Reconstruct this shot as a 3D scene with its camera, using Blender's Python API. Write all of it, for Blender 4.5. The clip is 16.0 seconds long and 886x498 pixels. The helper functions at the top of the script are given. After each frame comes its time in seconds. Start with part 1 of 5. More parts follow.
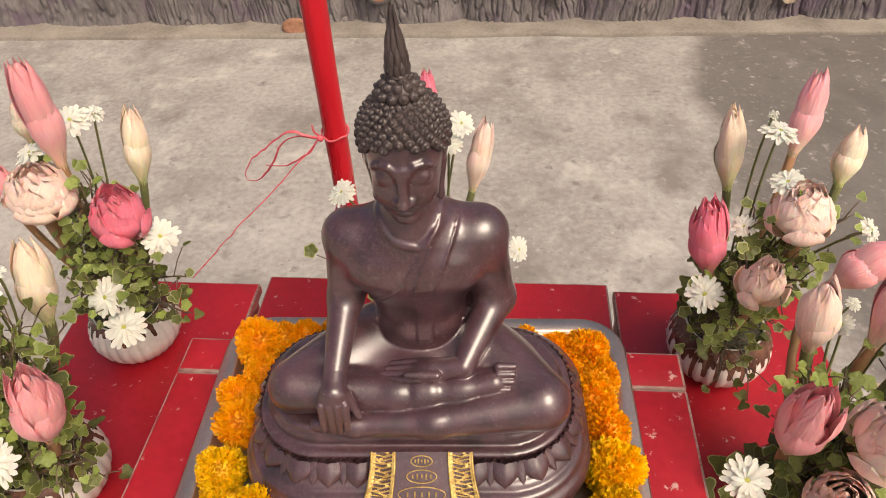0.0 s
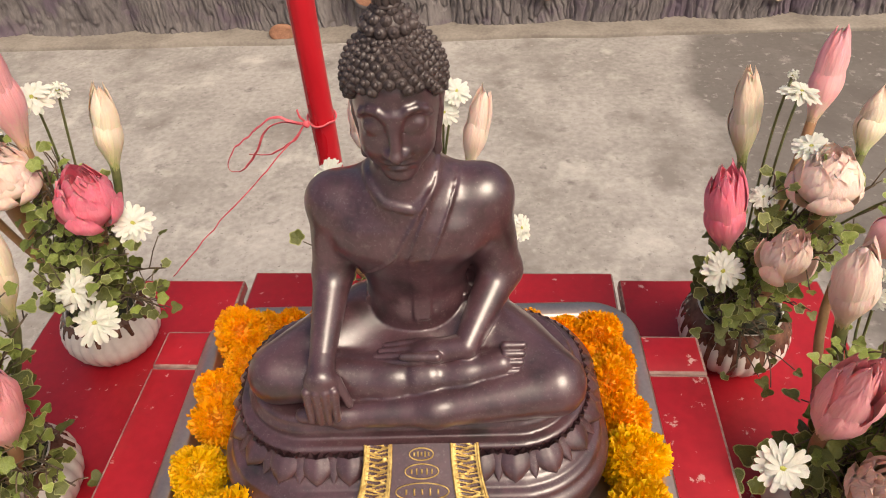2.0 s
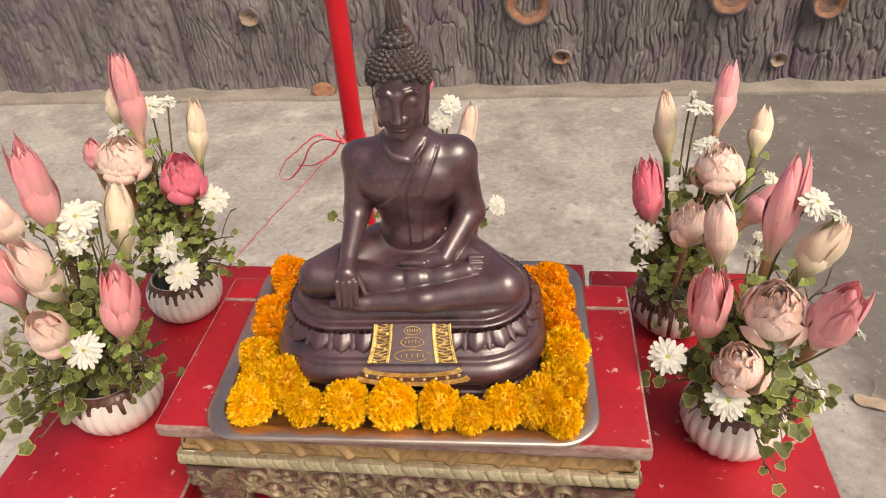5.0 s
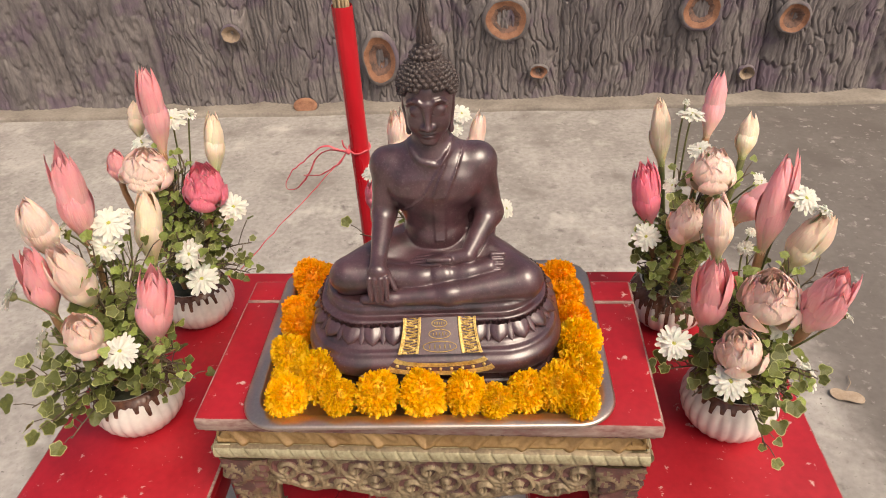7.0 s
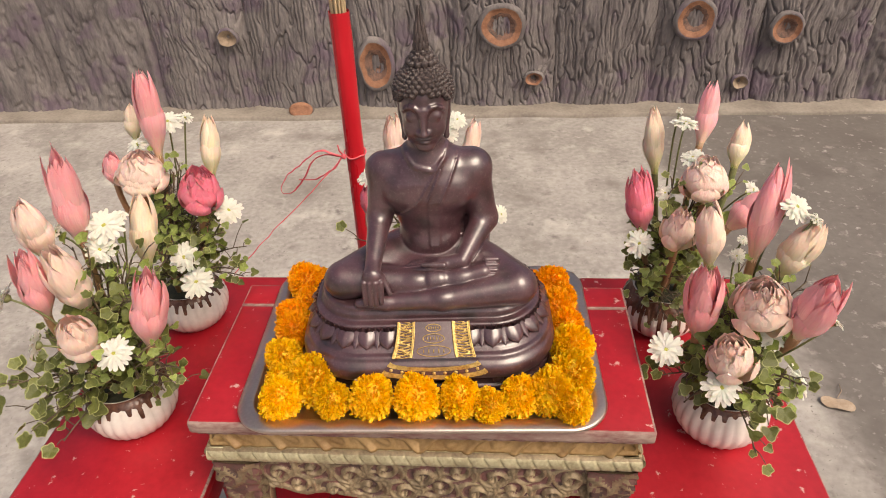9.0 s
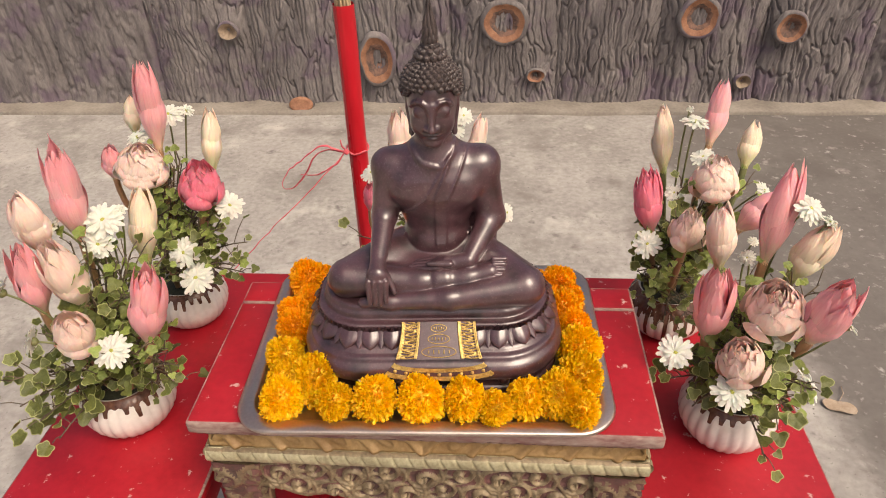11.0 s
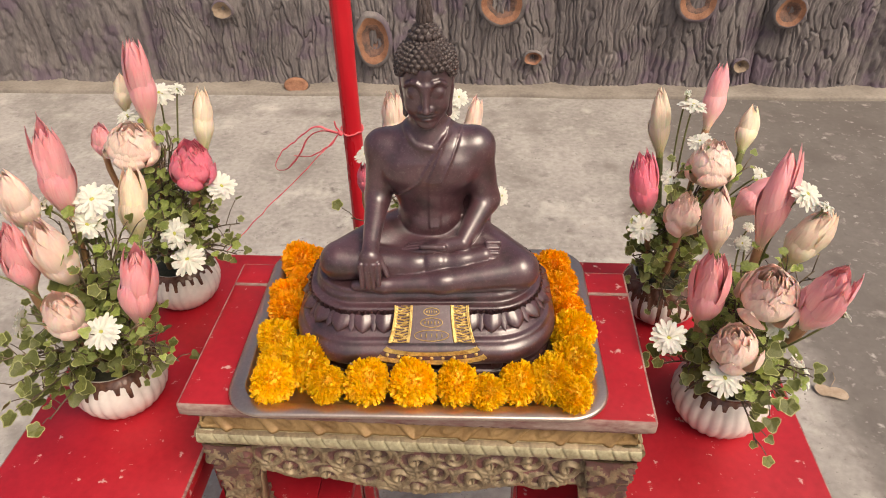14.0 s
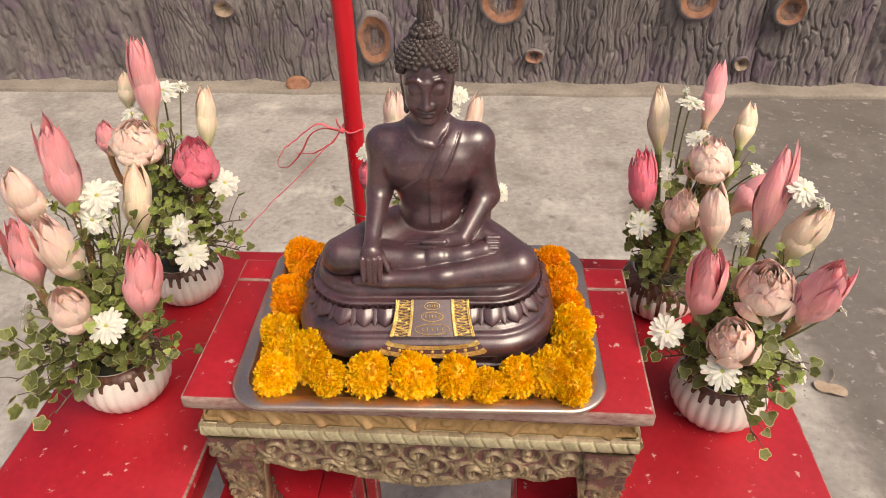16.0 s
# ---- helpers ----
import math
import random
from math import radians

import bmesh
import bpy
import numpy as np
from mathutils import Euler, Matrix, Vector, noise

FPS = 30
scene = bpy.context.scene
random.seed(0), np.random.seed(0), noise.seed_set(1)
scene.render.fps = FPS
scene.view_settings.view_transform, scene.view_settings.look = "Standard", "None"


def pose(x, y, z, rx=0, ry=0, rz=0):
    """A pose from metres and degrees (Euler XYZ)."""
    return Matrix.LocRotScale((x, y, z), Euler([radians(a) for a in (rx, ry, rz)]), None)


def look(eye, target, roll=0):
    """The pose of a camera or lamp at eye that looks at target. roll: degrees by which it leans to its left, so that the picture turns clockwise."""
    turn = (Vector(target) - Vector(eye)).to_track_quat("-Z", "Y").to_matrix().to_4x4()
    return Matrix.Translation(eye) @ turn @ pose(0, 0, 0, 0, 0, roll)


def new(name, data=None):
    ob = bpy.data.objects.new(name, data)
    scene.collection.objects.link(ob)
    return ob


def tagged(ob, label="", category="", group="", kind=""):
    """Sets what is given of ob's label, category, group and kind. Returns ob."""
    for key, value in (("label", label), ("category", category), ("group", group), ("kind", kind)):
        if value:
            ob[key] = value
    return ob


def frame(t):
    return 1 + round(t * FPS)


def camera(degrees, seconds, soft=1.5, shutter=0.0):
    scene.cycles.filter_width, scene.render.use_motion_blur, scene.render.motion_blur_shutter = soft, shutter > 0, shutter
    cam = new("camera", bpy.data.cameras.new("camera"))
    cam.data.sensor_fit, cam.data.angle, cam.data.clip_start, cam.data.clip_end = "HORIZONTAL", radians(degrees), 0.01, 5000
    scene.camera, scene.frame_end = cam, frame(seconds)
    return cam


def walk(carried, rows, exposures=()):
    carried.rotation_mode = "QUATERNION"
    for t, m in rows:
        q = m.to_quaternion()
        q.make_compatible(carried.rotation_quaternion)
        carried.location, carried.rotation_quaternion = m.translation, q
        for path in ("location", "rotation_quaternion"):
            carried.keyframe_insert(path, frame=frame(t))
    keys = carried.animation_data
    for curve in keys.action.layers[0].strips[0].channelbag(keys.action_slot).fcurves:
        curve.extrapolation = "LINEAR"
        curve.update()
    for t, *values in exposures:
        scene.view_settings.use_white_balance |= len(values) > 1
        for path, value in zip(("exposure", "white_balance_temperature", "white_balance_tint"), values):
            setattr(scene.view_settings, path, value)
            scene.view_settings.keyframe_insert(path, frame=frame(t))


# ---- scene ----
cam = camera(65.6, 16.0, soft=1.0)
PATH = [
    (0, (0.096, -0.243, 1.699), (-0.086, 1.207, 0.333), -3.7),
    (0.5, (0.111, -0.215, 1.692), (-0.141, 1.215, 0.317), -5.6),
    (1, (0.101, -0.219, 1.68), (-0.161, 1.224, 0.32), -6.7),
    (1.5, (0.096, -0.224, 1.657), (-0.123, 1.248, 0.32), -6.0),
    (2, (0.086, -0.222, 1.626), (-0.075, 1.255, 0.288), -4.2),
    (2.5, (0.081, -0.23, 1.618), (-0.062, 1.231, 0.26), -3.3),
    (3, (0.071, -0.287, 1.637), (-0.054, 1.2, 0.306), -3.6),
    (3.5, (0.094, -0.364, 1.658), (-0.019, 1.168, 0.377), -3.3),
    (4, (0.166, -0.427, 1.666), (-0.019, 1.133, 0.429), -2.9),
    (4.5, (0.168, -0.479, 1.682), (-0.085, 1.096, 0.476), -4.5),
    (7, (0.103, -0.589, 1.72), (-0.065, 1.033, 0.562), -3.7),
    (7.5, (0.1, -0.59, 1.722), (-0.051, 1.037, 0.568), -3.0),
    (8, (0.102, -0.592, 1.723), (-0.052, 1.037, 0.572), -3.1),
    (8.5, (0.104, -0.594, 1.723), (-0.048, 1.038, 0.578), -3.0),
    (11, (0.09, -0.577, 1.714), (-0.054, 1.05, 0.56), -2.1),
    (11.5, (0.091, -0.562, 1.711), (-0.042, 1.053, 0.538), -2.1),
    (12, (0.09, -0.558, 1.709), (-0.037, 1.05, 0.526), -1.9),
    (12.5, (0.091, -0.56, 1.708), (-0.041, 1.041, 0.518), -2.3),
    (13, (0.09, -0.564, 1.709), (-0.043, 1.036, 0.516), -2.0),
    (13.5, (0.09, -0.567, 1.709), (-0.04, 1.034, 0.519), -1.7),
    (14, (0.092, -0.57, 1.709), (-0.038, 1.029, 0.515), -1.4),
    (14.5, (0.095, -0.574, 1.709), (-0.031, 1.031, 0.522), -1.4),
    (15, (0.096, -0.577, 1.71), (-0.029, 1.03, 0.525), -1.3),
    (15.5, (0.095, -0.579, 1.711), (-0.031, 1.022, 0.52), -1.2),
    (16, (0.094, -0.582, 1.712), (-0.04, 1.015, 0.515), -1.5),
]
walk(cam, [(t, look(eye, target, roll)) for t, eye, target, roll in PATH],
     exposures=[(0.0, 0.30, 7200, 12), (16.0, 0.30, 7200, 12)])

# ---- light ----
SUN_FROM = Vector((0.50, -0.50, 1.0)).normalized()
world = bpy.data.worlds.new("sky")
scene.world = world
world.use_nodes = True
wn = world.node_tree.nodes
sky = wn.new("ShaderNodeTexSky")
sky.sky_type, sky.sun_disc = "NISHITA", False
sky.sun_elevation = math.asin(SUN_FROM.z)
sky.sun_rotation = math.atan2(SUN_FROM.x, SUN_FROM.y)
sky.dust_density, sky.air_density, sky.ozone_density = 7.0, 0.8, 0.4
world.node_tree.links.new(sky.outputs[0], wn["Background"].inputs[0])
wn["Background"].inputs[1].default_value = 0.12
sun_data = bpy.data.lights.new("sun", "SUN")
sun_data.energy, sun_data.angle, sun_data.color = 1.5, radians(32), (1.0, 0.93, 0.84)
sun = new("sun", sun_data)
sun.matrix_world = look(SUN_FROM * 10, (0, 0, 0))

# ---- materials ----


def material(name, low, high, scale=20.0, rough=0.6, metal=0.0, bump=0.2, fine=200.0, spread=0.0, stretch=(1, 1, 1),
             sub=0.0, edge=(0.35, 0.65), rough_var=0.1, fine_amount=0.35, thin=0.0):
    """Two tones mixed by broad and fine noise, with relief; spread: how far single objects differ in brightness."""
    m = bpy.data.materials.new(name)
    m.use_nodes = True
    n, ln = m.node_tree.nodes, m.node_tree.links
    b = n["Principled BSDF"]
    tc, mp = n.new("ShaderNodeTexCoord"), n.new("ShaderNodeMapping")
    mp.inputs["Scale"].default_value = stretch
    ln.new(tc.outputs["Object"], mp.inputs[0])
    a, f = n.new("ShaderNodeTexNoise"), n.new("ShaderNodeTexNoise")
    a.inputs["Scale"].default_value, f.inputs["Scale"].default_value = scale, fine
    a.inputs["Detail"].default_value, f.inputs["Detail"].default_value = 5, 3
    for t in (a, f):
        ln.new(mp.outputs[0], t.inputs["Vector"])
    mix = n.new("ShaderNodeMix")
    mix.inputs[0].default_value = fine_amount
    ln.new(a.outputs[0], mix.inputs[2]), ln.new(f.outputs[0], mix.inputs[3])
    ramp = n.new("ShaderNodeValToRGB")
    ramp.color_ramp.elements[0].position, ramp.color_ramp.elements[1].position = edge
    ramp.color_ramp.elements[0].color, ramp.color_ramp.elements[1].color = (*low, 1), (*high, 1)
    ln.new(mix.outputs[0], ramp.inputs[0])
    out = ramp.outputs[0]
    if spread:
        oi, mr, hs = n.new("ShaderNodeObjectInfo"), n.new("ShaderNodeMapRange"), n.new("ShaderNodeHueSaturation")
        mr.inputs[3].default_value, mr.inputs[4].default_value = 1 - spread, 1 + spread
        ln.new(oi.outputs["Random"], mr.inputs[0]), ln.new(mr.outputs[0], hs.inputs["Value"])
        ln.new(out, hs.inputs["Color"])
        out = hs.outputs[0]
    ln.new(out, b.inputs["Base Color"])
    rr = n.new("ShaderNodeMapRange")
    rr.inputs[3].default_value, rr.inputs[4].default_value = max(0.02, rough - rough_var), min(1, rough + rough_var)
    ln.new(mix.outputs[0], rr.inputs[0]), ln.new(rr.outputs[0], b.inputs["Roughness"])
    b.inputs["Metallic"].default_value = metal
    if sub:
        b.inputs["Subsurface Weight"].default_value, b.inputs["Subsurface Scale"].default_value = sub, 0.006
    if bump:
        bp = n.new("ShaderNodeBump")
        bp.inputs["Strength"].default_value, bp.inputs["Distance"].default_value = bump, 0.002
        ln.new(mix.outputs[0], bp.inputs["Height"]), ln.new(bp.outputs[0], b.inputs["Normal"])
    if thin:
        let_through(m, thin)
    return m


def let_through(m, share):
    """Makes a thin petal or leaf pass on a share of the light that falls on its other side."""
    n, ln = m.node_tree.nodes, m.node_tree.links
    b, t, mix = n["Principled BSDF"], n.new("ShaderNodeBsdfTranslucent"), n.new("ShaderNodeMixShader")
    ln.new(b.inputs["Base Color"].links[0].from_socket, t.inputs["Color"])
    mix.inputs[0].default_value = share
    ln.new(b.outputs[0], mix.inputs[1]), ln.new(t.outputs[0], mix.inputs[2])
    ln.new(mix.outputs[0], n["Material Output"].inputs["Surface"])


def overlay(m, colour, scale, edge, seed=0.0, stretch=(1, 1, 1), rough=None):
    """Lays chips or stains of another colour, in the shape of noise, over a material."""
    n, ln = m.node_tree.nodes, m.node_tree.links
    b = n["Principled BSDF"]
    tc, mp, t = n.new("ShaderNodeTexCoord"), n.new("ShaderNodeMapping"), n.new("ShaderNodeTexNoise")
    mp.inputs["Location"].default_value, mp.inputs["Scale"].default_value = (seed, seed * 0.7, seed * 0.3), stretch
    t.inputs["Scale"].default_value, t.inputs["Detail"].default_value = scale, 10
    t.inputs["Roughness"].default_value = 0.62
    mr, mix = n.new("ShaderNodeMapRange"), n.new("ShaderNodeMix")
    mix.data_type = "RGBA"
    mr.inputs[1].default_value, mr.inputs[2].default_value = edge
    ln.new(tc.outputs["Object"], mp.inputs[0]), ln.new(mp.outputs[0], t.inputs["Vector"]), ln.new(t.outputs[0], mr.inputs[0])
    old = b.inputs["Base Color"].links[0].from_socket
    ln.new(mr.outputs[0], mix.inputs[0]), ln.new(old, mix.inputs[6])
    mix.inputs[7].default_value = (*colour, 1)
    ln.new(mix.outputs[2], b.inputs["Base Color"])
    return m


def along(name, stops, rough=0.5, sub=0.25, bump=0.6, vein=14.0, spread=0.12):
    """A petal's colours from its foot to its tip (object z from 0 to 1), with fine veins along it."""
    m = bpy.data.materials.new(name)
    m.use_nodes = True
    n, ln = m.node_tree.nodes, m.node_tree.links
    b = n["Principled BSDF"]
    tc, sep, ramp = n.new("ShaderNodeTexCoord"), n.new("ShaderNodeSeparateXYZ"), n.new("ShaderNodeValToRGB")
    mp, t = n.new("ShaderNodeMapping"), n.new("ShaderNodeTexNoise")
    mp.inputs["Scale"].default_value = (1, 1, 0.15)
    t.inputs["Scale"].default_value, t.inputs["Detail"].default_value = vein, 4
    ln.new(tc.outputs["Object"], sep.inputs[0]), ln.new(tc.outputs["Object"], mp.inputs[0]), ln.new(mp.outputs[0], t.inputs["Vector"])
    add = n.new("ShaderNodeMath")
    add.operation = "MULTIPLY_ADD"
    ln.new(t.outputs[0], add.inputs[0])
    add.inputs[1].default_value = 0.7
    sh = n.new("ShaderNodeMath")
    sh.operation = "SUBTRACT"
    ln.new(sep.outputs[2], sh.inputs[0])
    sh.inputs[1].default_value = 0.35
    ln.new(sh.outputs[0], add.inputs[2])
    while len(ramp.color_ramp.elements) < len(stops):
        ramp.color_ramp.elements.new(0.5)
    for e, (p, c) in zip(ramp.color_ramp.elements, stops):
        e.position, e.color = p, (*c, 1)
    ln.new(add.outputs[0], ramp.inputs[0])
    oi, mr, hs = n.new("ShaderNodeObjectInfo"), n.new("ShaderNodeMapRange"), n.new("ShaderNodeHueSaturation")
    mr.inputs[3].default_value, mr.inputs[4].default_value = 1 - spread, 1 + spread
    ln.new(oi.outputs["Random"], mr.inputs[0]), ln.new(mr.outputs[0], hs.inputs["Value"]), ln.new(ramp.outputs[0], hs.inputs["Color"])
    ln.new(hs.outputs[0], b.inputs["Base Color"])
    b.inputs["Roughness"].default_value = rough
    b.inputs["Subsurface Weight"].default_value, b.inputs["Subsurface Scale"].default_value = sub, 0.005
    bp = n.new("ShaderNodeBump")
    bp.inputs["Strength"].default_value, bp.inputs["Distance"].default_value = bump, 0.002
    ln.new(t.outputs[0], bp.inputs["Height"]), ln.new(bp.outputs[0], b.inputs["Normal"])
    let_through(m, 0.12)
    return m


CONCRETE = material("worn concrete", (0.255, 0.235, 0.216), (0.43, 0.408, 0.38), 2.2, 0.85, 0, 0.35, 38, edge=(0.36, 0.64), fine_amount=0.42)
overlay(CONCRETE, (0.50, 0.48, 0.44), 5.0, (0.56, 0.70), 3.0)
overlay(CONCRETE, (0.52, 0.50, 0.47), 40.0, (0.66, 0.74), 6.0)
overlay(CONCRETE, (0.215, 0.195, 0.178), 3.1, (0.50, 0.68), 11.0)
overlay(CONCRETE, (0.16, 0.145, 0.135), 13.0, (0.60, 0.74), 21.0)
overlay(CONCRETE, (0.10, 0.09, 0.085), 28.0, (0.70, 0.76), 5.0)
for rough_mat, deep in ((CONCRETE, 0.006),):
    for node in rough_mat.node_tree.nodes:
        if node.type == "BUMP":
            node.inputs["Distance"].default_value = deep
# darker tone of the concrete beyond the right-hand table, with a ragged edge
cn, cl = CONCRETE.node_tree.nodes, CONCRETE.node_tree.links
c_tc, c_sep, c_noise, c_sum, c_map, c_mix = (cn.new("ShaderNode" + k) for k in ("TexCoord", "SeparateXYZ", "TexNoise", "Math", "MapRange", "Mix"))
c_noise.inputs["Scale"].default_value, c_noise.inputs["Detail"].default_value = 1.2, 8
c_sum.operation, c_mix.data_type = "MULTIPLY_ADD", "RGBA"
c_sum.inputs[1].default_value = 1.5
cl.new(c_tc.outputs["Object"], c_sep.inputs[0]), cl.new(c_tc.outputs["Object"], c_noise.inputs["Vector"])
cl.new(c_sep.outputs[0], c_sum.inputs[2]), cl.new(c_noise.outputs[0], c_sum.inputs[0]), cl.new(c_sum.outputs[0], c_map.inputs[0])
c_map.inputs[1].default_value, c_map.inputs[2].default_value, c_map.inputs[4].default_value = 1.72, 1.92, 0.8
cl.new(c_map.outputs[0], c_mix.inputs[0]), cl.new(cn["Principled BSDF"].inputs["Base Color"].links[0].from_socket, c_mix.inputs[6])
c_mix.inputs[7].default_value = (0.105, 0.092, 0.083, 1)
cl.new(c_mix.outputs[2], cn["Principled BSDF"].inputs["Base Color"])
overlay(CONCRETE, (0.40, 0.38, 0.35), 26.0, (0.60, 0.72), 14.0)
overlay(CONCRETE, (0.36, 0.33, 0.30), 9.0, (0.60, 0.72), 17.0)
overlay(CONCRETE, (0.12, 0.105, 0.095), 85.0, (0.63, 0.72), 25.0)
overlay(CONCRETE, (0.19, 0.17, 0.155), 6.0, (0.62, 0.74), 31.0)
KERB = material("pale kerb concrete", (0.19, 0.165, 0.14), (0.33, 0.295, 0.25), 5, 0.85, 0, 0.5, 60)
BARK = material("grey cement bark", (0.098, 0.086, 0.088), (0.222, 0.200, 0.192), 9, 0.8, 0, 0.8, 70, stretch=(1, 1, 0.35))
for node in BARK.node_tree.nodes:
    if node.type == "BUMP":
        node.inputs["Distance"].default_value, node.inputs["Strength"].default_value = 0.012, 1.0
overlay(BARK, (0.13, 0.10, 0.125), 4.0, (0.52, 0.62), 2.0)
KNOT_RIM = material("orange painted cement knot", (0.20, 0.085, 0.045), (0.36, 0.18, 0.105), 22, 0.7, 0, 0.6, 120)
KNOT_PALE = material("pale painted cement knot", (0.24, 0.175, 0.12), (0.34, 0.26, 0.185), 22, 0.7, 0, 0.6, 120)
KNOT_HOLE = material("dark cement knot hollow", (0.06, 0.045, 0.04), (0.26, 0.14, 0.10), 16, 0.85, 0, 0.8, 90)
RED = material("worn red gloss paint", (0.29, 0.006, 0.013), (0.42, 0.012, 0.023), 6, 0.42, 0, 0.12, 90, rough_var=0.12)
overlay(RED, (0.50, 0.30, 0.27), 55, (0.645, 0.675), 4.0)
overlay(RED, (0.46, 0.17, 0.16), 14, (0.68, 0.71), 9.0, (1, 0.35, 1))
overlay(RED, (0.22, 0.02, 0.02), 9, (0.64, 0.78), 8.0)
WORN = material("bare worn wood edge", (0.17, 0.05, 0.05), (0.40, 0.31, 0.26), 34, 0.75, 0, 0.6, 220, stretch=(0.4, 1, 1))
GOLD_OLD = material("tarnished gold gilding", (0.13, 0.095, 0.058), (0.34, 0.265, 0.16), 28, 0.5, 0.25, 0.5, 240)
GOLD_PALE = material("pale green gold gilding", (0.27, 0.235, 0.14), (0.50, 0.46, 0.30), 30, 0.5, 0.25, 0.5, 240)
GOLD_OCHRE = material("ochre gold gilding", (0.27, 0.155, 0.06), (0.45, 0.30, 0.135), 24, 0.5, 0.2, 0.5, 220)
RECESS = material("faded maroon paint in carving", (0.065, 0.042, 0.036), (0.19, 0.075, 0.066), 26, 0.65, 0, 0.4, 200)
STEEL = material("brushed stainless steel", (0.54, 0.44, 0.375), (0.68, 0.57, 0.495), 12, 0.36, 1.0, 0.06, 300, rough_var=0.1)
BRONZE = material("dark brown polished bronze", (0.046, 0.0195, 0.0240), (0.092, 0.0415, 0.0500), 30, 0.33, 0.0, 0.14, 260, rough_var=0.14)
bronze = BRONZE.node_tree.nodes["Principled BSDF"]
bronze.inputs["Specular IOR Level"].default_value = 0.6
bronze.inputs["Coat Weight"].default_value, bronze.inputs["Coat Roughness"].default_value = 1.0, 0.21
BRONZE_HAIR = material("dull bronze of hair", (0.042, 0.031, 0.030), (0.085, 0.064, 0.060), 40, 0.42, 0.0, 0.2, 300)
overlay(BRONZE, (0.13, 0.10, 0.095), 420, (0.58, 0.72), 7.0)
overlay(BRONZE, (0.12, 0.085, 0.08), 150, (0.57, 0.76), 2.0)
overlay(BRONZE, (0.020, 0.011, 0.011), 24, (0.52, 0.70), 5.0)
GILT = material("gold paint on bronze", (0.34, 0.20, 0.05), (0.75, 0.55, 0.19), 120, 0.38, 0.5, 0.6, 420)
CERAMIC = material("white glazed ceramic", (0.66, 0.62, 0.57), (0.78, 0.75, 0.70), 14, 0.22, 0, 0.05, 120, rough_var=0.06)
DRIP = material("brown drip glaze", (0.055, 0.022, 0.015), (0.21, 0.10, 0.065), 26, 0.2, 0, 0.1, 150)
SOIL = material("dark floral foam", (0.02, 0.024, 0.014), (0.06, 0.06, 0.035), 60, 0.9, 0, 0.6, 300)
MARI_Y = material("yellow marigold petals", (0.97, 0.44, 0.002), (0.99, 0.70, 0.010), 90, 0.55, 0, 0.2, 300, spread=0.10, sub=0.2, thin=0.3)
MARI_O = material("orange marigold petals", (0.96, 0.33, 0.002), (0.98, 0.52, 0.006), 90, 0.55, 0, 0.2, 300, spread=0.10, sub=0.2, thin=0.3)
PINK = along("pink torch ginger petals", ((0.0, (0.80, 0.60, 0.38)), (0.25, (0.90, 0.60, 0.50)), (0.5, (0.95, 0.50, 0.50)), (0.9, (0.94, 0.39, 0.43)), (1.0, (0.93, 0.44, 0.45))))
ROSE = along("deep pink torch ginger petals", ((0.0, (0.90, 0.58, 0.50)), (0.35, (0.93, 0.34, 0.41)), (0.9, (0.90, 0.21, 0.31)), (1.0, (0.84, 0.30, 0.34))))
CREAM = along("cream torch ginger petals", ((0.0, (0.50, 0.58, 0.18)), (0.28, (0.86, 0.82, 0.50)), (0.62, (0.93, 0.81, 0.62)), (0.9, (0.92, 0.72, 0.56)), (1.0, (0.90, 0.64, 0.49))))
BLUSH = along("blush torch ginger petals", ((0.0, (0.68, 0.62, 0.30)), (0.3, (0.95, 0.80, 0.64)), (0.7, (0.95, 0.75, 0.64)), (0.9, (0.95, 0.68, 0.59)), (1.0, (0.95, 0.70, 0.62))))
DAISY = material("white chrysanthemum petals", (0.72, 0.72, 0.62), (0.86, 0.86, 0.80), 60, 0.55, 0, 0.15, 300, sub=0.1, thin=0.3)
EYE_C = material("yellow green flower eye", (0.30, 0.34, 0.05), (0.62, 0.58, 0.12), 160, 0.6, 0, 0.6, 600)
LEAF = material("green leaf", (0.092, 0.115, 0.026), (0.205, 0.228, 0.062), 30, 0.42, 0, 0.25, 160, spread=0.35, thin=0.3)
LEAF_EDGE = material("yellow green leaf margin", (0.27, 0.31, 0.10), (0.50, 0.52, 0.22), 30, 0.45, 0, 0.2, 160, spread=0.25, thin=0.3)
LEAF_LIME = material("lime green leaf", (0.16, 0.23, 0.045), (0.33, 0.40, 0.10), 30, 0.42, 0, 0.25, 160, spread=0.3, thin=0.3)
STEM = material("green stem", (0.10, 0.13, 0.045), (0.20, 0.20, 0.085), 60, 0.5, 0, 0.2, 200)
STEM_BROWN = material("brown twig", (0.07, 0.05, 0.035), (0.16, 0.12, 0.07), 60, 0.6, 0, 0.2, 200)
FILM = material("glossy red wrapping", (0.42, 0.008, 0.016), (0.58, 0.018, 0.03), 14, 0.28, 0, 0.2, 60, stretch=(1, 1, 0.2))
RIBBON = material("pink plastic ribbon", (0.60, 0.075, 0.10), (0.78, 0.16, 0.19), 40, 0.35, 0, 0.2, 200)
STICK = material("pale bamboo sticks", (0.34, 0.24, 0.13), (0.52, 0.42, 0.27), 30, 0.6, 0, 0.3, 200, stretch=(1, 1, 0.1))
DRY = material("dry fallen leaf", (0.30, 0.22, 0.15), (0.44, 0.35, 0.26), 40, 0.7, 0, 0.4, 200)

# ---- builders ----


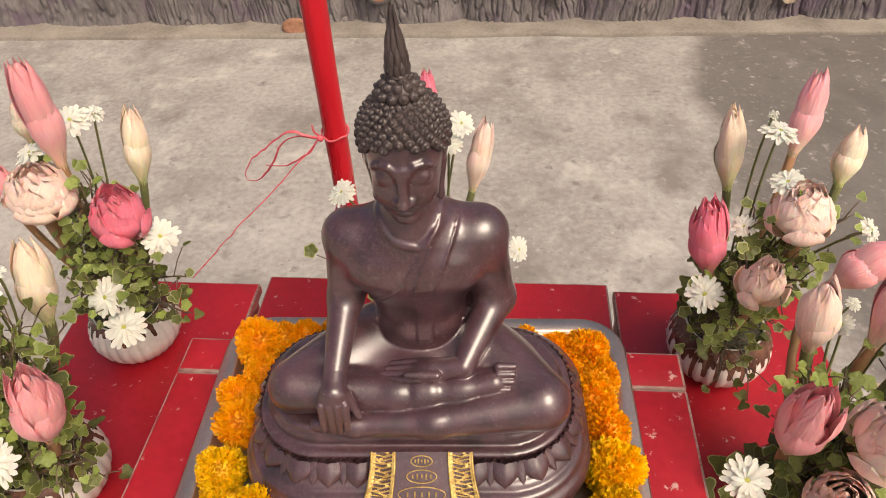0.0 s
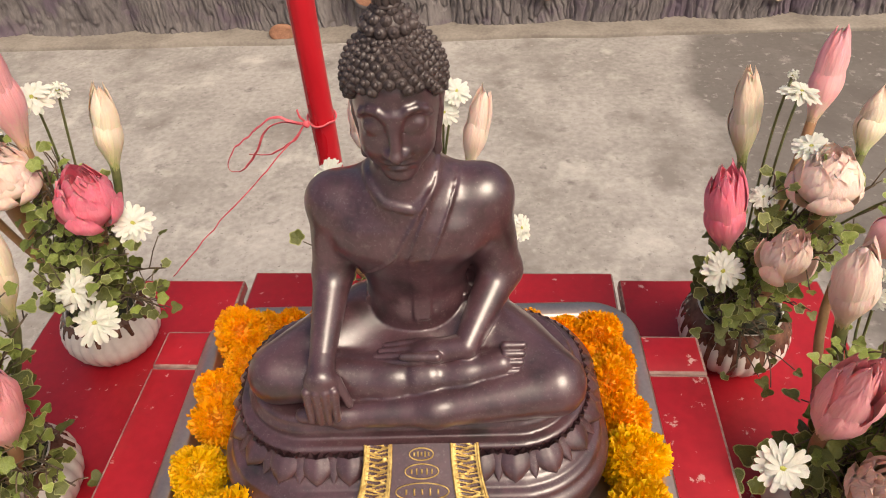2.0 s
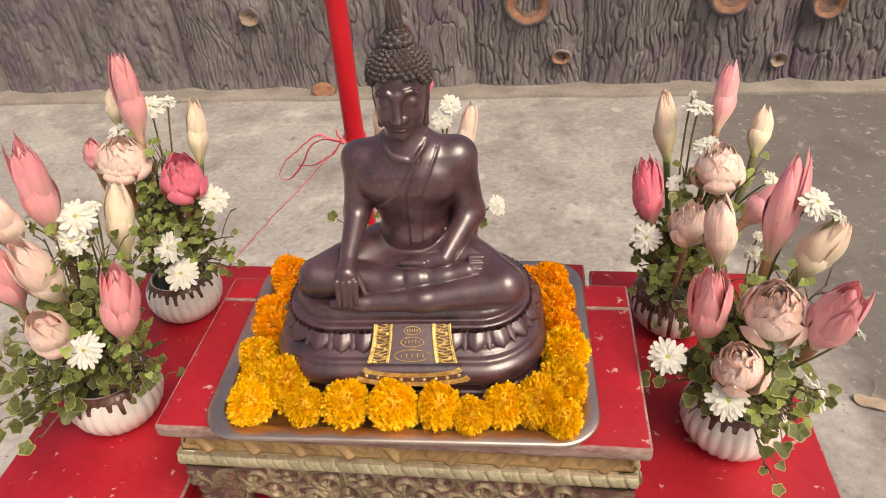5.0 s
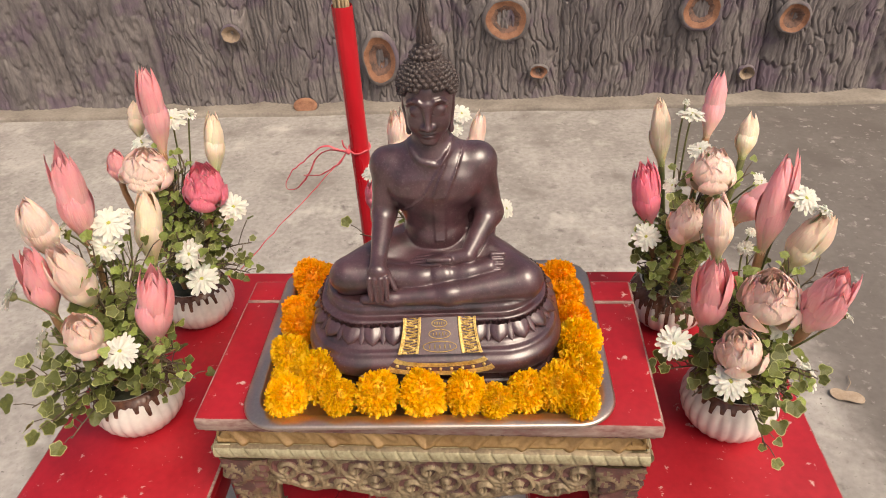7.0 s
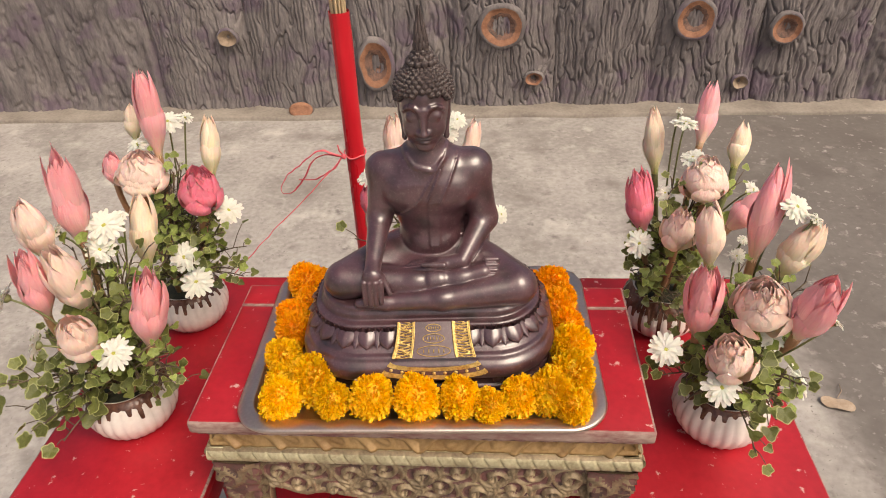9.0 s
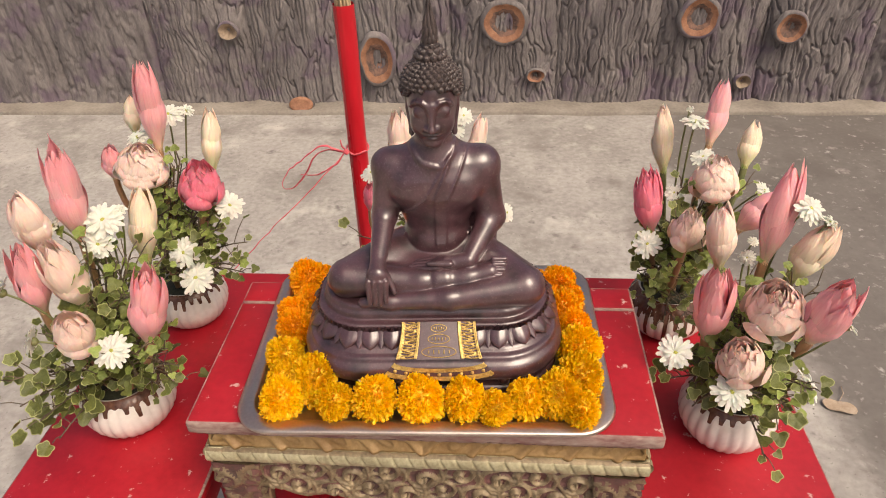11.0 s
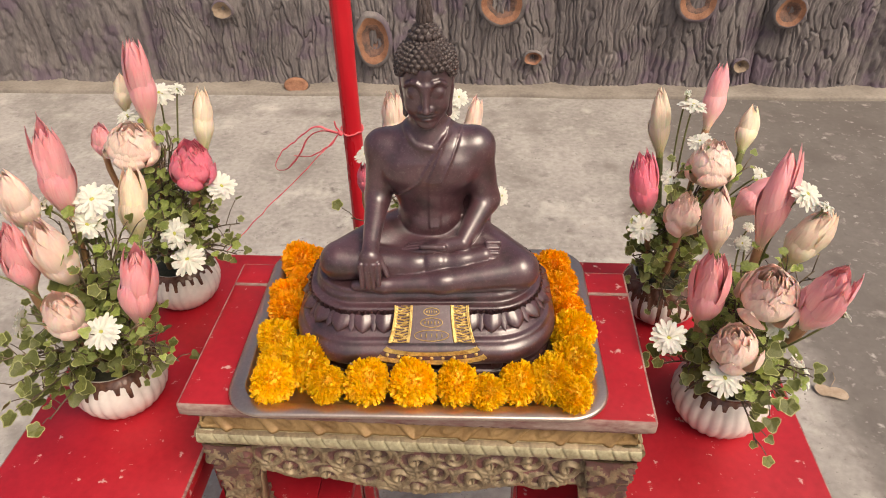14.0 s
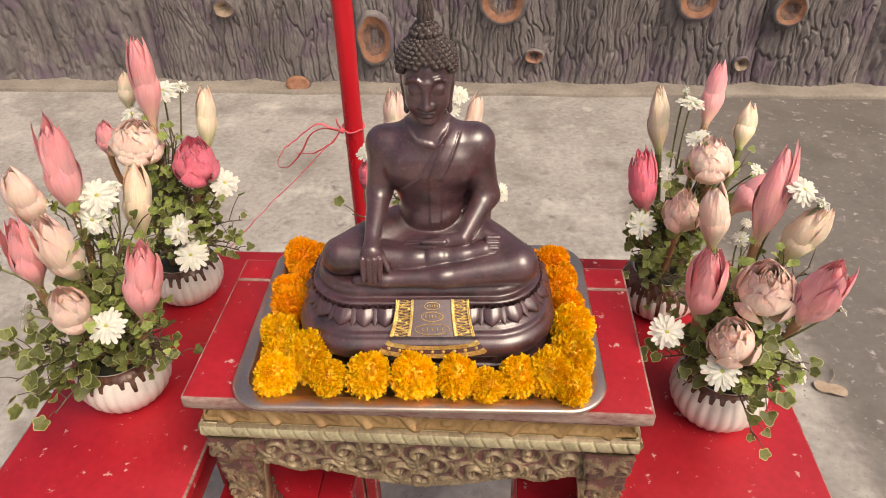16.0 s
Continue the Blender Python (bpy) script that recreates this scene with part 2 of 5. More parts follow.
def solid(name, bm, mats, parent=None, label="", smooth=True):
    me = bpy.data.meshes.new(name)
    bm.normal_update()
    bm.to_mesh(me)
    bm.free()
    for m in mats if isinstance(mats, (list, tuple)) else [mats]:
        me.materials.append(m)
    if smooth:
        me.polygons.foreach_set("use_smooth", [True] * len(me.polygons))
    ob = new(name, me)
    if parent:
        ob.parent = parent
    return tagged(ob, label)


def raw(name, verts, faces, mats, index=None, smooth=True):
    me = bpy.data.meshes.new(name)
    me.from_pydata([tuple(v) for v in verts], [], [tuple(f) for f in faces])
    for m in mats if isinstance(mats, (list, tuple)) else [mats]:
        me.materials.append(m)
    if index is not None:
        me.polygons.foreach_set("material_index", [int(i) for i in index])
    if smooth:
        me.polygons.foreach_set("use_smooth", [True] * len(me.polygons))
    me.update()
    return me


def place(name, me, m, parent=None, label=""):
    ob = new(name, me)
    if parent:
        ob.parent = parent
    ob.matrix_basis = m
    return tagged(ob, label)


def holder(name, at, label, category, group=""):
    ob = new(name)
    ob.empty_display_size = 0.02
    ob.location = at
    return tagged(ob, label, category, group)


def box(bm, x0, x1, y0, y1, z0, z1, bevel=0.003, worn=True, segments=2):
    c = bmesh.ops.create_cube(bm, size=1, matrix=Matrix.LocRotScale(((x0 + x1) / 2, (y0 + y1) / 2, (z0 + z1) / 2), None, (x1 - x0, y1 - y0, z1 - z0)))
    edges = list({e for v in c["verts"] for e in v.link_edges})
    if bevel:
        r = bmesh.ops.bevel(bm, geom=edges, offset=bevel, segments=segments, profile=0.5, affect="EDGES")
        if worn:
            for f in r["faces"]:
                f.material_index = 1
    return bm


def tube(bm, pts, radii, sides=8, flat=1.0, cap=True):
    """A tube along points; flat squashes its section."""
    rings = []
    pts = [Vector(p) for p in pts]
    side = None
    for i, p in enumerate(pts):
        d = (pts[min(i + 1, len(pts) - 1)] - pts[max(i - 1, 0)]).normalized()
        if side is None:
            side = d.orthogonal().normalized()
        side = (side - d * side.dot(d)).normalized()
        up = d.cross(side)
        r = radii[i] if isinstance(radii, (list, tuple)) else radii
        rings.append([bm.verts.new(p + (side * math.cos(a) + up * math.sin(a) * flat) * r) for a in (2 * math.pi * k / sides for k in range(sides))])
    for a, b in zip(rings, rings[1:]):
        for k in range(sides):
            bm.faces.new((a[k], a[(k + 1) % sides], b[(k + 1) % sides], b[k]))
    if cap:
        bm.faces.new(rings[0][::-1]), bm.faces.new(rings[-1])
    return bm


def bend(a, b, sag, n=8, wob=0.0):
    """Points of a curve from a to b that bows by sag."""
    a, b, sag = Vector(a), Vector(b), Vector(sag)
    return [a.lerp(b, i / n) + sag * (4 * i / n * (1 - i / n)) for i in range(n + 1)]


def lathe(bm, profile, n, ribs=0, amount=0.0, rib_from=0.0, rib_to=9.0, mat_at=None):
    """A turned body about z from (radius, height) pairs, fluted between two heights."""
    rings = []
    for r, z in profile:
        w = amount if rib_from < z < rib_to else 0.0
        rings.append([bm.verts.new(((r + w * abs(math.cos(ribs * a / 2)) - w) * math.cos(a), (r + w * abs(math.cos(ribs * a / 2)) - w) * math.sin(a), z)) for a in (2 * math.pi * k / n for k in range(n))])
    for i, (a, b) in enumerate(zip(rings, rings[1:])):
        for k in range(n):
            f = bm.faces.new((a[k], a[(k + 1) % n], b[(k + 1) % n], b[k]))
            if mat_at:
                f.material_index = mat_at(i, k)
    bm.faces.new(rings[0][::-1])
    return bm


def relief(name, x0, x1, nx, nz, top, foot, height, y_front, deep, mats, pick, parent, label="", turn=None):
    """A carved panel that faces -y: its outline runs from top to foot(x), its carving is height(x, z)."""
    xs = np.linspace(x0, x1, nx)
    verts, faces, idx = [], [], []
    for i, x in enumerate(xs):
        zb = foot(x)
        for j in range(nz):
            z = top + (zb - top) * j / (nz - 1)
            h = height(x, z, j / (nz - 1))
            verts.append((x, y_front - h, z))
    off = len(verts)
    for i, x in enumerate(xs):
        for j in (0, nz - 1):
            verts.append((x, y_front + deep, top if j == 0 else foot(x)))
    for i in range(nx - 1):
        for j in range(nz - 1):
            a = i * nz + j
            faces.append((a, a + 1, a + nz + 1, a + nz))
            h = y_front - (verts[a][1] + verts[a + nz + 1][1]) / 2
            idx.append(pick(h, (verts[a][0], verts[a][2])))
        b = off + 2 * i
        faces += [(i * nz, (i + 1) * nz, b + 2, b), (i * nz + nz - 1, b + 1, b + 3, (i + 1) * nz + nz - 1), (b, b + 2, b + 3, b + 1)]
        idx += [0, 0, 0]
    for i, b in ((0, off), (nx - 1, off + 2 * (nx - 1))):
        for j in range(nz - 1):
            faces.append((i * nz + j, i * nz + j + 1, b + 1, b) if j == nz - 2 else (i * nz + j, i * nz + j + 1, b))
            idx.append(0)
    return place(name, raw(name, verts, faces, mats, idx), turn or Matrix(), parent, label)


# ---- ground and wall ----
bm = bmesh.new()
bmesh.ops.create_grid(bm, x_segments=40, y_segments=40, size=150)
for v in bm.verts:
    v.co.x, v.co.y = (math.copysign(abs(c / 150) ** 3 * 150, c) for c in v.co.xy)
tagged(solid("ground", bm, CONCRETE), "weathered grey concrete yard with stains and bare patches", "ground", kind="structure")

WALL_Y = 3.32
bm = bmesh.new()
box(bm, -7, 7, WALL_Y + 0.12, WALL_Y + 0.3, 0, 1.9, 0.0)
wall = tagged(solid("wall_north", bm, BARK, smooth=False), "garden wall of grey cement shaped as tree trunks", "wall", kind="structure")
bm = bmesh.new()
box(bm, -7, 7, WALL_Y - 0.10, WALL_Y + 0.14, -0.05, 0.022, 0.008, False)
bmesh.ops.subdivide_edges(bm, edges=[e for e in bm.edges if e.calc_length() > 5], cuts=140)
for v in bm.verts:
    v.co.y += 0.018 * noise.noise((v.co.x * 2.3, 0, v.co.z * 6)) + 0.006 * noise.noise((v.co.x * 11, 3, 0))
    v.co.z += 0.006 * noise.noise((v.co.x * 4, 7, 0)) if v.co.z > 0 else 0
tagged(solid("kerb", bm, KERB), "low crumbling pale concrete kerb at the wall's foot", "kerb", kind="structure")

KNOTS = ((-0.605, 0.293, 0.092, 0.135), (0.138, 0.505, 0.115, 0.105), (0.329, 0.195, 0.047, 0.036), (1.21, 0.525, 0.095, 0.10),
         (1.713, 0.465, 0.075, 0.075), (1.521, 0.156, 0.042, 0.036), (-1.472, 0.471, 0.055, 0.045))
SEAMS = (-3.9, -3.25, -2.62, -1.98, -1.38, -0.76, -0.168, 0.451, 1.023, 1.612, 2.22, 2.85, 3.5)


def bark_depth(x, z, c, half, seed):
    """How far a trunk's face stands out: a shallow round with vertical wavy ridges, swelling round the knots."""
    u = (x - c) / half
    d = 0.075 * math.sqrt(max(0.0, 1 - u * u * 0.97))
    swirl, near = 0.0, 0.0
    for kx, kz, rx, rz in KNOTS:
        q = math.hypot((x - kx) / rx, (z - kz) / rz)
        if q < 3.2 and abs(kx - c) < half:
            near = max(near, math.exp(-(q - 1) ** 2 * 1.3) if q > 1 else 1.0)
            swirl += (x - kx) * 0.55 * math.exp(-(q / 2.2) ** 2)
    xw = x + swirl + 0.028 * noise.noise((x * 3 + seed, 0.4, z * 4.5)) + 0.008 * noise.noise((x * 14 + seed, 1.4, z * 22))
    r = noise.noise((xw * 30 + seed * 3, seed, z * 5.0 + 0.8 * noise.noise((x * 9, z * 7, seed))))
    r2 = noise.noise((xw * 80 + seed, seed + 5, z * 15))
    r3 = noise.noise((xw * 62 + seed, seed + 9, z * 9.0))
    ridge = max(1 - min(1.0, abs(r) * 5.2), 0.4 - min(0.4, abs(r3) * 4.0))
    return d - 0.020 * ridge ** 1.3 + 0.0045 * r2 + 0.016 * near


for i in range(len(SEAMS) - 1):
    xa, xb = SEAMS[i], SEAMS[i + 1]
    c, half = (xa + xb) / 2, (xb - xa) / 2 + 0.004
    near = -1.9 < c < 2.0
    zs = np.concatenate([np.linspace(0.02, 0.75, 130 if near else 60), np.linspace(0.78, 1.9, 26)])
    lean = 0.02 * math.sin(i * 2.1)
    n_x = 140 if near else 60
    verts, faces = [], []
    for z in zs:
        for k in range(n_x):
            x = c - half + 2 * half * k / (n_x - 1)
            flare = 0.05 * math.exp(-z / 0.09)
            verts.append((x + lean * z, WALL_Y + 0.125 - bark_depth(x, z, c, half, i * 7.3) - flare * 0.6, z))
    for j in range(len(zs) - 1):
        for k in range(n_x - 1):
            a = j * n_x + k
            faces.append((a, a + 1, a + n_x + 1, a + n_x))
    place("trunk", raw("trunk", verts, faces, BARK), Matrix(), wall)


def knot(kx, kz, rx, rz, pale):
    """A sawn branch stub: a raised lip, a flat painted ring and a broken hollow."""
    bm = bmesh.new()
    n, rings = 40, []
    prof = ((1.25, 0.0), (1.18, 0.016), (1.02, 0.024), (0.96, 0.018), (0.72, 0.012), (0.55, 0.004), (0.42, -0.01), (0.2, -0.02))
    for q, h in prof:
        ring = []
        for k in range(n):
            a = 2 * math.pi * k / n
            wob = 1 + 0.09 * noise.noise((math.cos(a) * 1.7 + kx, math.sin(a) * 1.7, kz * 3)) + (0.12 * noise.noise((math.cos(a) * 4, math.sin(a) * 4, kx * 5 + q)) if q < 0.8 else 0)
            ring.append(bm.verts.new((kx + rx * q * wob * math.cos(a), -h + 0.006 * noise.noise((a * 4, q * 9, kx)), kz + rz * q * wob * math.sin(a))))
        rings.append(ring)
    for i, (a, b) in enumerate(zip(rings, rings[1:])):
        for k in range(n):
            f = bm.faces.new((a[k], a[(k + 1) % n], b[(k + 1) % n], b[k]))
            f.material_index = 0 if i < 2 else (1 if i < 4 else 2)
    bm.faces.new(rings[-1]).material_index = 2
    bmesh.ops.recalc_face_normals(bm, faces=bm.faces)
    ob = solid("knot", bm, [BARK, KNOT_PALE if pale else KNOT_RIM, KNOT_PALE if pale else KNOT_HOLE], wall,
               "pale round sawn knot" if pale else "orange ringed sawn knot with a hollow")
    ob.location.y = WALL_Y + 0.034
    return ob


for i, k in enumerate(KNOTS):
    knot(*k, i >= 5)
# half-buried stub at the wall's foot
bm = bmesh.new()
lathe(bm, ((0.085, -0.03), (0.088, 0.03), (0.08, 0.042), (0.05, 0.04), (0.018, 0.035)), 28)
bm.faces.new([v for v in bm.verts if abs(v.co.z - 0.035) < 1e-5])
for f in bm.faces:
    f.material_index = 1 if f.calc_center_median().z > 0.034 else 0
ob = solid("knot", bm, [BARK, KNOT_RIM], wall, "half-buried orange sawn stub")
ob.matrix_basis = pose(-1.085, WALL_Y - 0.02, 0.030, 62, 0, 0) @ Matrix.Diagonal((0.85, 0.55, 0.9, 1))

# ---- tables ----
LOW, HIGH = 0.805, 1.02
STAND = 0.70        # the lower benches that carry the altar table


def low_table(x0, x1, y0, y1, top, label, boards):
    t = holder("side_table", ((x0 + x1) / 2, (y0 + y1) / 2, 0), label, "table", "low red tables")
    cx, cy = (x0 + x1) / 2, (y0 + y1) / 2
    step = (y1 - y0) / boards
    for i in range(boards):
        bm = bmesh.new()
        box(bm, x0 - cx, x1 - cx, y0 - cy + i * step + (0.0006 if i else 0), y0 - cy + (i + 1) * step, top - 0.022, top - 0.0004 * (i % 2), 0.0035)
        solid("tabletop" if boards == 1 else "board", bm, [RED, WORN], t)
    for sx in (-1, 1):
        bm = bmesh.new()
        ex = (x1 - x0) / 2 - 0.03
        box(bm, sx * ex - 0.011, sx * ex + 0.011, y0 - cy + 0.06, y1 - cy - 0.06, top - 0.10, top - 0.022, 0.002)
        solid("apron", bm, [RED, WORN], t)
        for sy in (y0 - cy + 0.035, y1 - cy - 0.035):
            bm = bmesh.new()
            box(bm, sx * ex - 0.022, sx * ex + 0.022, sy - 0.022, sy + 0.022, 0.0, top - 0.022, 0.004)
            for v in bm.verts:
                if v.co.z < 0.3:
                    v.co.x = sx * ex + (v.co.x - sx * ex) * 0.75
            solid("leg", bm, [RED, WORN], t)
    for sy in (y0 - cy + 0.03, y1 - cy - 0.03):
        bm = bmesh.new()
        box(bm, -(x1 - x0) / 2 + 0.05, (x1 - x0) / 2 - 0.05, sy - 0.011, sy + 0.011, top - 0.10, top - 0.022, 0.002)
        solid("apron", bm, [RED, WORN], t)
    return t


low_table(-0.665, -0.352, -0.06, 0.604, LOW, "low red painted wooden table holding two flower vases", 1)
low_table(0.285, 0.606, -0.06, 0.608, LOW, "low red painted wooden table with flower vases on it", 1)
low_table(-0.331, 0.274, 0.315, 0.609, LOW + 0.015, "low red painted wooden table behind the altar table", 1)
# two narrow red benches that carry the altar table's legs
for xa, xb in ((-0.345, -0.181), (-0.1798, -0.125), (0.150, 0.2785)):
    t = holder("bench", ((xa + xb) / 2, 0.15, 0), "narrow red painted bench under the altar table's legs", "bench", "benches under the altar table")
    h = (xb - xa) / 2
    bm = bmesh.new()
    box(bm, -h, h, -0.27, 0.155, STAND - 0.022, STAND, 0.0015, False)
    solid("seat", bm, [RED, WORN], t)
    for sx in (-1, 1):
        for y in (-0.24, 0.12):
            bm = bmesh.new()
            box(bm, sx * (h - 0.014) - 0.012, sx * (h - 0.014) + 0.012, y - 0.016, y + 0.016, 0, STAND - 0.022, 0.003)
            solid("leg", bm, [RED, WORN], t)


def scroll(x, z, pitch, mid, size):
    """Carved running scrolls: spirals in turn left and right, with leaf strokes between them."""
    k = math.floor(x / pitch + 0.5)
    best = 0.0
    for i in (k - 1, k, k + 1):
        dx, dz = x - i * pitch, z - mid - 0.006 * (1 if i % 2 else -1)
        s = 1 if i % 2 else -1
        r, a = math.hypot(dx, dz), math.atan2(dz * s, dx)
        arm = math.cos(a * 1.0 - r / size * 7.5 * 1.0)
        arm2 = math.cos(a * 3.0 + r / size * 5.0)
        w = max(0.0, 1 - (r / (pitch * 0.62)) ** 2)
        best = max(best, w * max(0.0, arm) ** 0.7, 0.75 * max(0.0, 1 - abs(r - pitch * 0.5) / (pitch * 0.22)) * max(0.0, arm2) ** 0.8)
    return best


def altar_table():
    t = holder("altar_table", (0, 0, STAND), "carved gilded altar table with a worn red top", "table")
    w, d = 0.31, 0.302
    zt = HIGH - STAND
    for y0, y1 in ((0.0, 0.247), (0.248, d)):
        bm = bmesh.new()
        box(bm, -w, w, y0, y1, zt - 0.021, zt - (0.0 if y0 == 0 else 0.0007), 0.0036)
        for f in bm.faces:
            if f.normal.y < -0.9 and y0 == 0:
                f.material_index = 1
        bmesh.ops.subdivide_edges(bm, edges=[e for e in bm.edges if e.calc_length() > 0.3], cuts=50)
        for v in bm.verts:
            if v.co.z > zt - 0.004 or y0 == 0 and v.co.y < 0.004:
                k = 0.0011 * noise.noise((v.co.x * 40, v.co.y * 40, 3)) + 0.0016 * max(0, noise.noise((v.co.x * 14, v.co.y * 15, 9)))
                v.co.y += k if v.co.y < 0.004 else 0
                v.co.x -= math.copysign(k, v.co.x) if abs(v.co.x) > w - 0.004 else 0
        solid("tabletop_board", bm, [RED, WORN], t)
    bm = bmesh.new()
    box(bm, -w + 0.03, w - 0.03, 0.03, d - 0.03, zt - 0.06, zt - 0.021, 0.0)
    solid("top_frame", bm, [RECESS, WORN], t, smooth=False)
    sides = ((Matrix(), w), (pose(0, d, 0, 0, 0, 180), w), (Matrix.Translation((-w + 0.008, d / 2, 0)) @ pose(0, 0, 0, 0, 0, -90), d / 2), (Matrix.Translation((w - 0.008, d / 2, 0)) @ pose(0, 0, 0, 0, 0, 90), d / 2))
    for i, (m, h) in enumerate(sides):
        fine = i == 0
        n = 560 if fine else 120
        if i < 2:
            lip = h - 0.016
            yb = 0.016
        else:
            lip = h - 0.018
            yb = 0.008
        z1 = zt - 0.0215
        # carved lip under the top
        relief("edge_carving", -lip - 0.006, lip + 0.006, n, 6, z1 + 0.0005, lambda x: z1 - 0.008,
               lambda x, z, q: 0.004 + 0.0035 * abs(math.sin(x * 150 + 2 * noise.noise((x * 20, 0, 0)))) * math.sin(q * 3.1), yb - 0.004, 0.02, [WORN, RECESS], lambda h_, p: 1 if h_ < 0.005 else 0, t, turn=m)
        # ochre band with slanting ribs
        z2 = z1 - 0.008

        def ribs(x, z, q):
            p = (x * (1 if x < 0 else -1) + (z - z2) * 0.9) / 0.064
            f = p - math.floor(p)
            rib = max(0.0, 1 - abs(f - 0.5) * 9)
            cur = max(0.0, 1 - abs(math.hypot((f - 0.98 if f > 0.5 else f + 0.02) * 0.064, (z - z2 + 0.017)) - 0.009) / 0.004)
            return 0.0055 * math.sqrt(rib) + 0.0032 * cur + 0.0008 * noise.noise((x * 120, z * 120, 0)) - 0.006 * math.sin(q * math.pi)
        relief("ribbed_band", -lip, lip, n, 14, z2, lambda x: z2 - 0.034, ribs, yb - 0.001, 0.02, [GOLD_OCHRE, GOLD_PALE], lambda h_, p: 0, t, turn=m)
        # half-round bead with notches
        z3 = z2 - 0.034

        def bead(x, z, q):
            notch = max(0.0, math.cos((x + (z - z3) * 0.45) * 2 * math.pi / 0.0215)) ** 6
            return 0.010 * math.sqrt(max(0.0, 1 - (2 * q - 1) ** 2)) - 0.0028 * notch * math.sin(q * math.pi) + 0.0006 * noise.noise((x * 90, z * 90, 4))
        relief("beading", -lip - 0.006, lip + 0.006, n, 10, z3, lambda x: z3 - 0.026, bead, yb - 0.002, 0.02, [GOLD_PALE, GOLD_OLD], lambda h_, p: 0 if h_ > 0.004 else 1, t, turn=m)
        z4 = z3 - 0.026
        inner = lip - 0.003

        def arch(x):
            u = abs(x) / inner
            q = min(1.0, max(0.0, (u - 0.765) / 0.085))
            side = 0.060 + 0.012 * math.exp(-((u - 0.60) / 0.08) ** 2) + (z4 - 0.066) * q * q * (3 - 2 * q)
            return z4 - (side + 0.040 * math.exp(-(u / 0.42) ** 2))

        def carve(x, z, q):
            row = max(0, min(5, round((z4 - 0.024 - z) / 0.036)))
            s = max(scroll(x + 0.026 * k, z, 0.052, z4 - 0.024 - 0.036 * k, 0.019) for k in range(max(0, row - 1), row + 2))
            rim = 1.0 if q > 0.90 or q < 0.05 else 0.0
            return 0.0085 * max(s, 0.55 * rim) + 0.0018 * noise.noise((x * 60, z * 60, 7)) + 0.0012 * noise.noise((x * 160, z * 160, 2))
        pick = lambda h_, p: 0 if h_ > 0.0016 + 0.002 * noise.noise((p[0] * 30, p[1] * 30, 1)) else 1
        if i < 2:
            relief("carved_apron", -inner, inner, 460 if fine else 120, 84 if fine else 24, z4, arch, carve, yb + 0.002, 0.018, [GOLD_OLD, RECESS], pick, t, turn=m)
        else:
            relief("carved_apron", -h + 0.06, h - 0.06, 90, 20, z4, lambda x: z4 - 0.05 - 0.012 * math.cos(x * 20), carve, yb + 0.006, 0.018, [GOLD_OLD, RECESS], pick, t, turn=m)
    # four cabriole legs
    z4 = zt - 0.0215 - 0.008 - 0.034 - 0.026
    for sx in (-1, 1):
        for sy in (-1, 1):
            cx, cy = sx * (w - 0.047), 0.042 if sy < 0 else d - 0.042
            verts, faces, idx = [], [], []
            n, nz = 64, 56
            for j in range(nz):
                q = j / (nz - 1)
                z = z4 * (1 - q)
                half = 0.036 - 0.017 * math.sin(min(1, q * 1.25) * math.pi / 2) + 0.006 * max(0, q - 0.8) / 0.2
                sh = 0.004 * math.sin(q * math.pi * 1.2)
                for k in range(n):
                    a = 2 * math.pi * k / n
                    ca, sa = math.cos(a), math.sin(a)
                    e = 1 / max(abs(ca), abs(sa))
                    e = 1 + (e - 1) * 0.82
                    u = ca * e * half
                    v = sa * e * half
                    face_x = u if abs(sa) > abs(ca) else v
                    s = scroll(face_x + 0.02 + 0.2 * k // 16, z, 0.045, z4 * (0.86 if q < 0.28 else 0.60 if q < 0.55 else 0.25), 0.02)
                    h = 0.0055 * s + 0.001 * noise.noise((u * 90, v * 90, z * 90))
                    g = 1 + h / half
                    verts.append((cx + sx * sh + u * g, cy + sy * sh + v * g, z))
                    idx.append(h)
            fi = []
            for j in range(nz - 1):
                for k in range(n):
                    a, b = j * n + k, j * n + (k + 1) % n
                    faces.append((a, a + n, b + n, b))
                    fi.append(0 if idx[a] > 0.0005 else 1)
            faces.append(tuple(range((nz - 1) * n, nz * n)))
            fi.append(0)
            faces.append(tuple(range(n))[::-1])
            fi.append(0)
            place("leg", raw("leg", verts, faces, [GOLD_OLD, RECESS], fi), Matrix(), t)
    return t


altar_table()


# ---- tray ----
def round_rect(hx, hy, r, n=10):
    out = []
    for cx, cy, a0 in ((hx - r, hy - r, 0), (-hx + r, hy - r, 90), (-hx + r, -hy + r, 180), (hx - r, -hy + r, 270)):
        for k in range(n + 1):
            a = radians(a0 + 90 * k / n)
            out.append((cx + r * math.cos(a), cy + r * math.sin(a)))
    return out


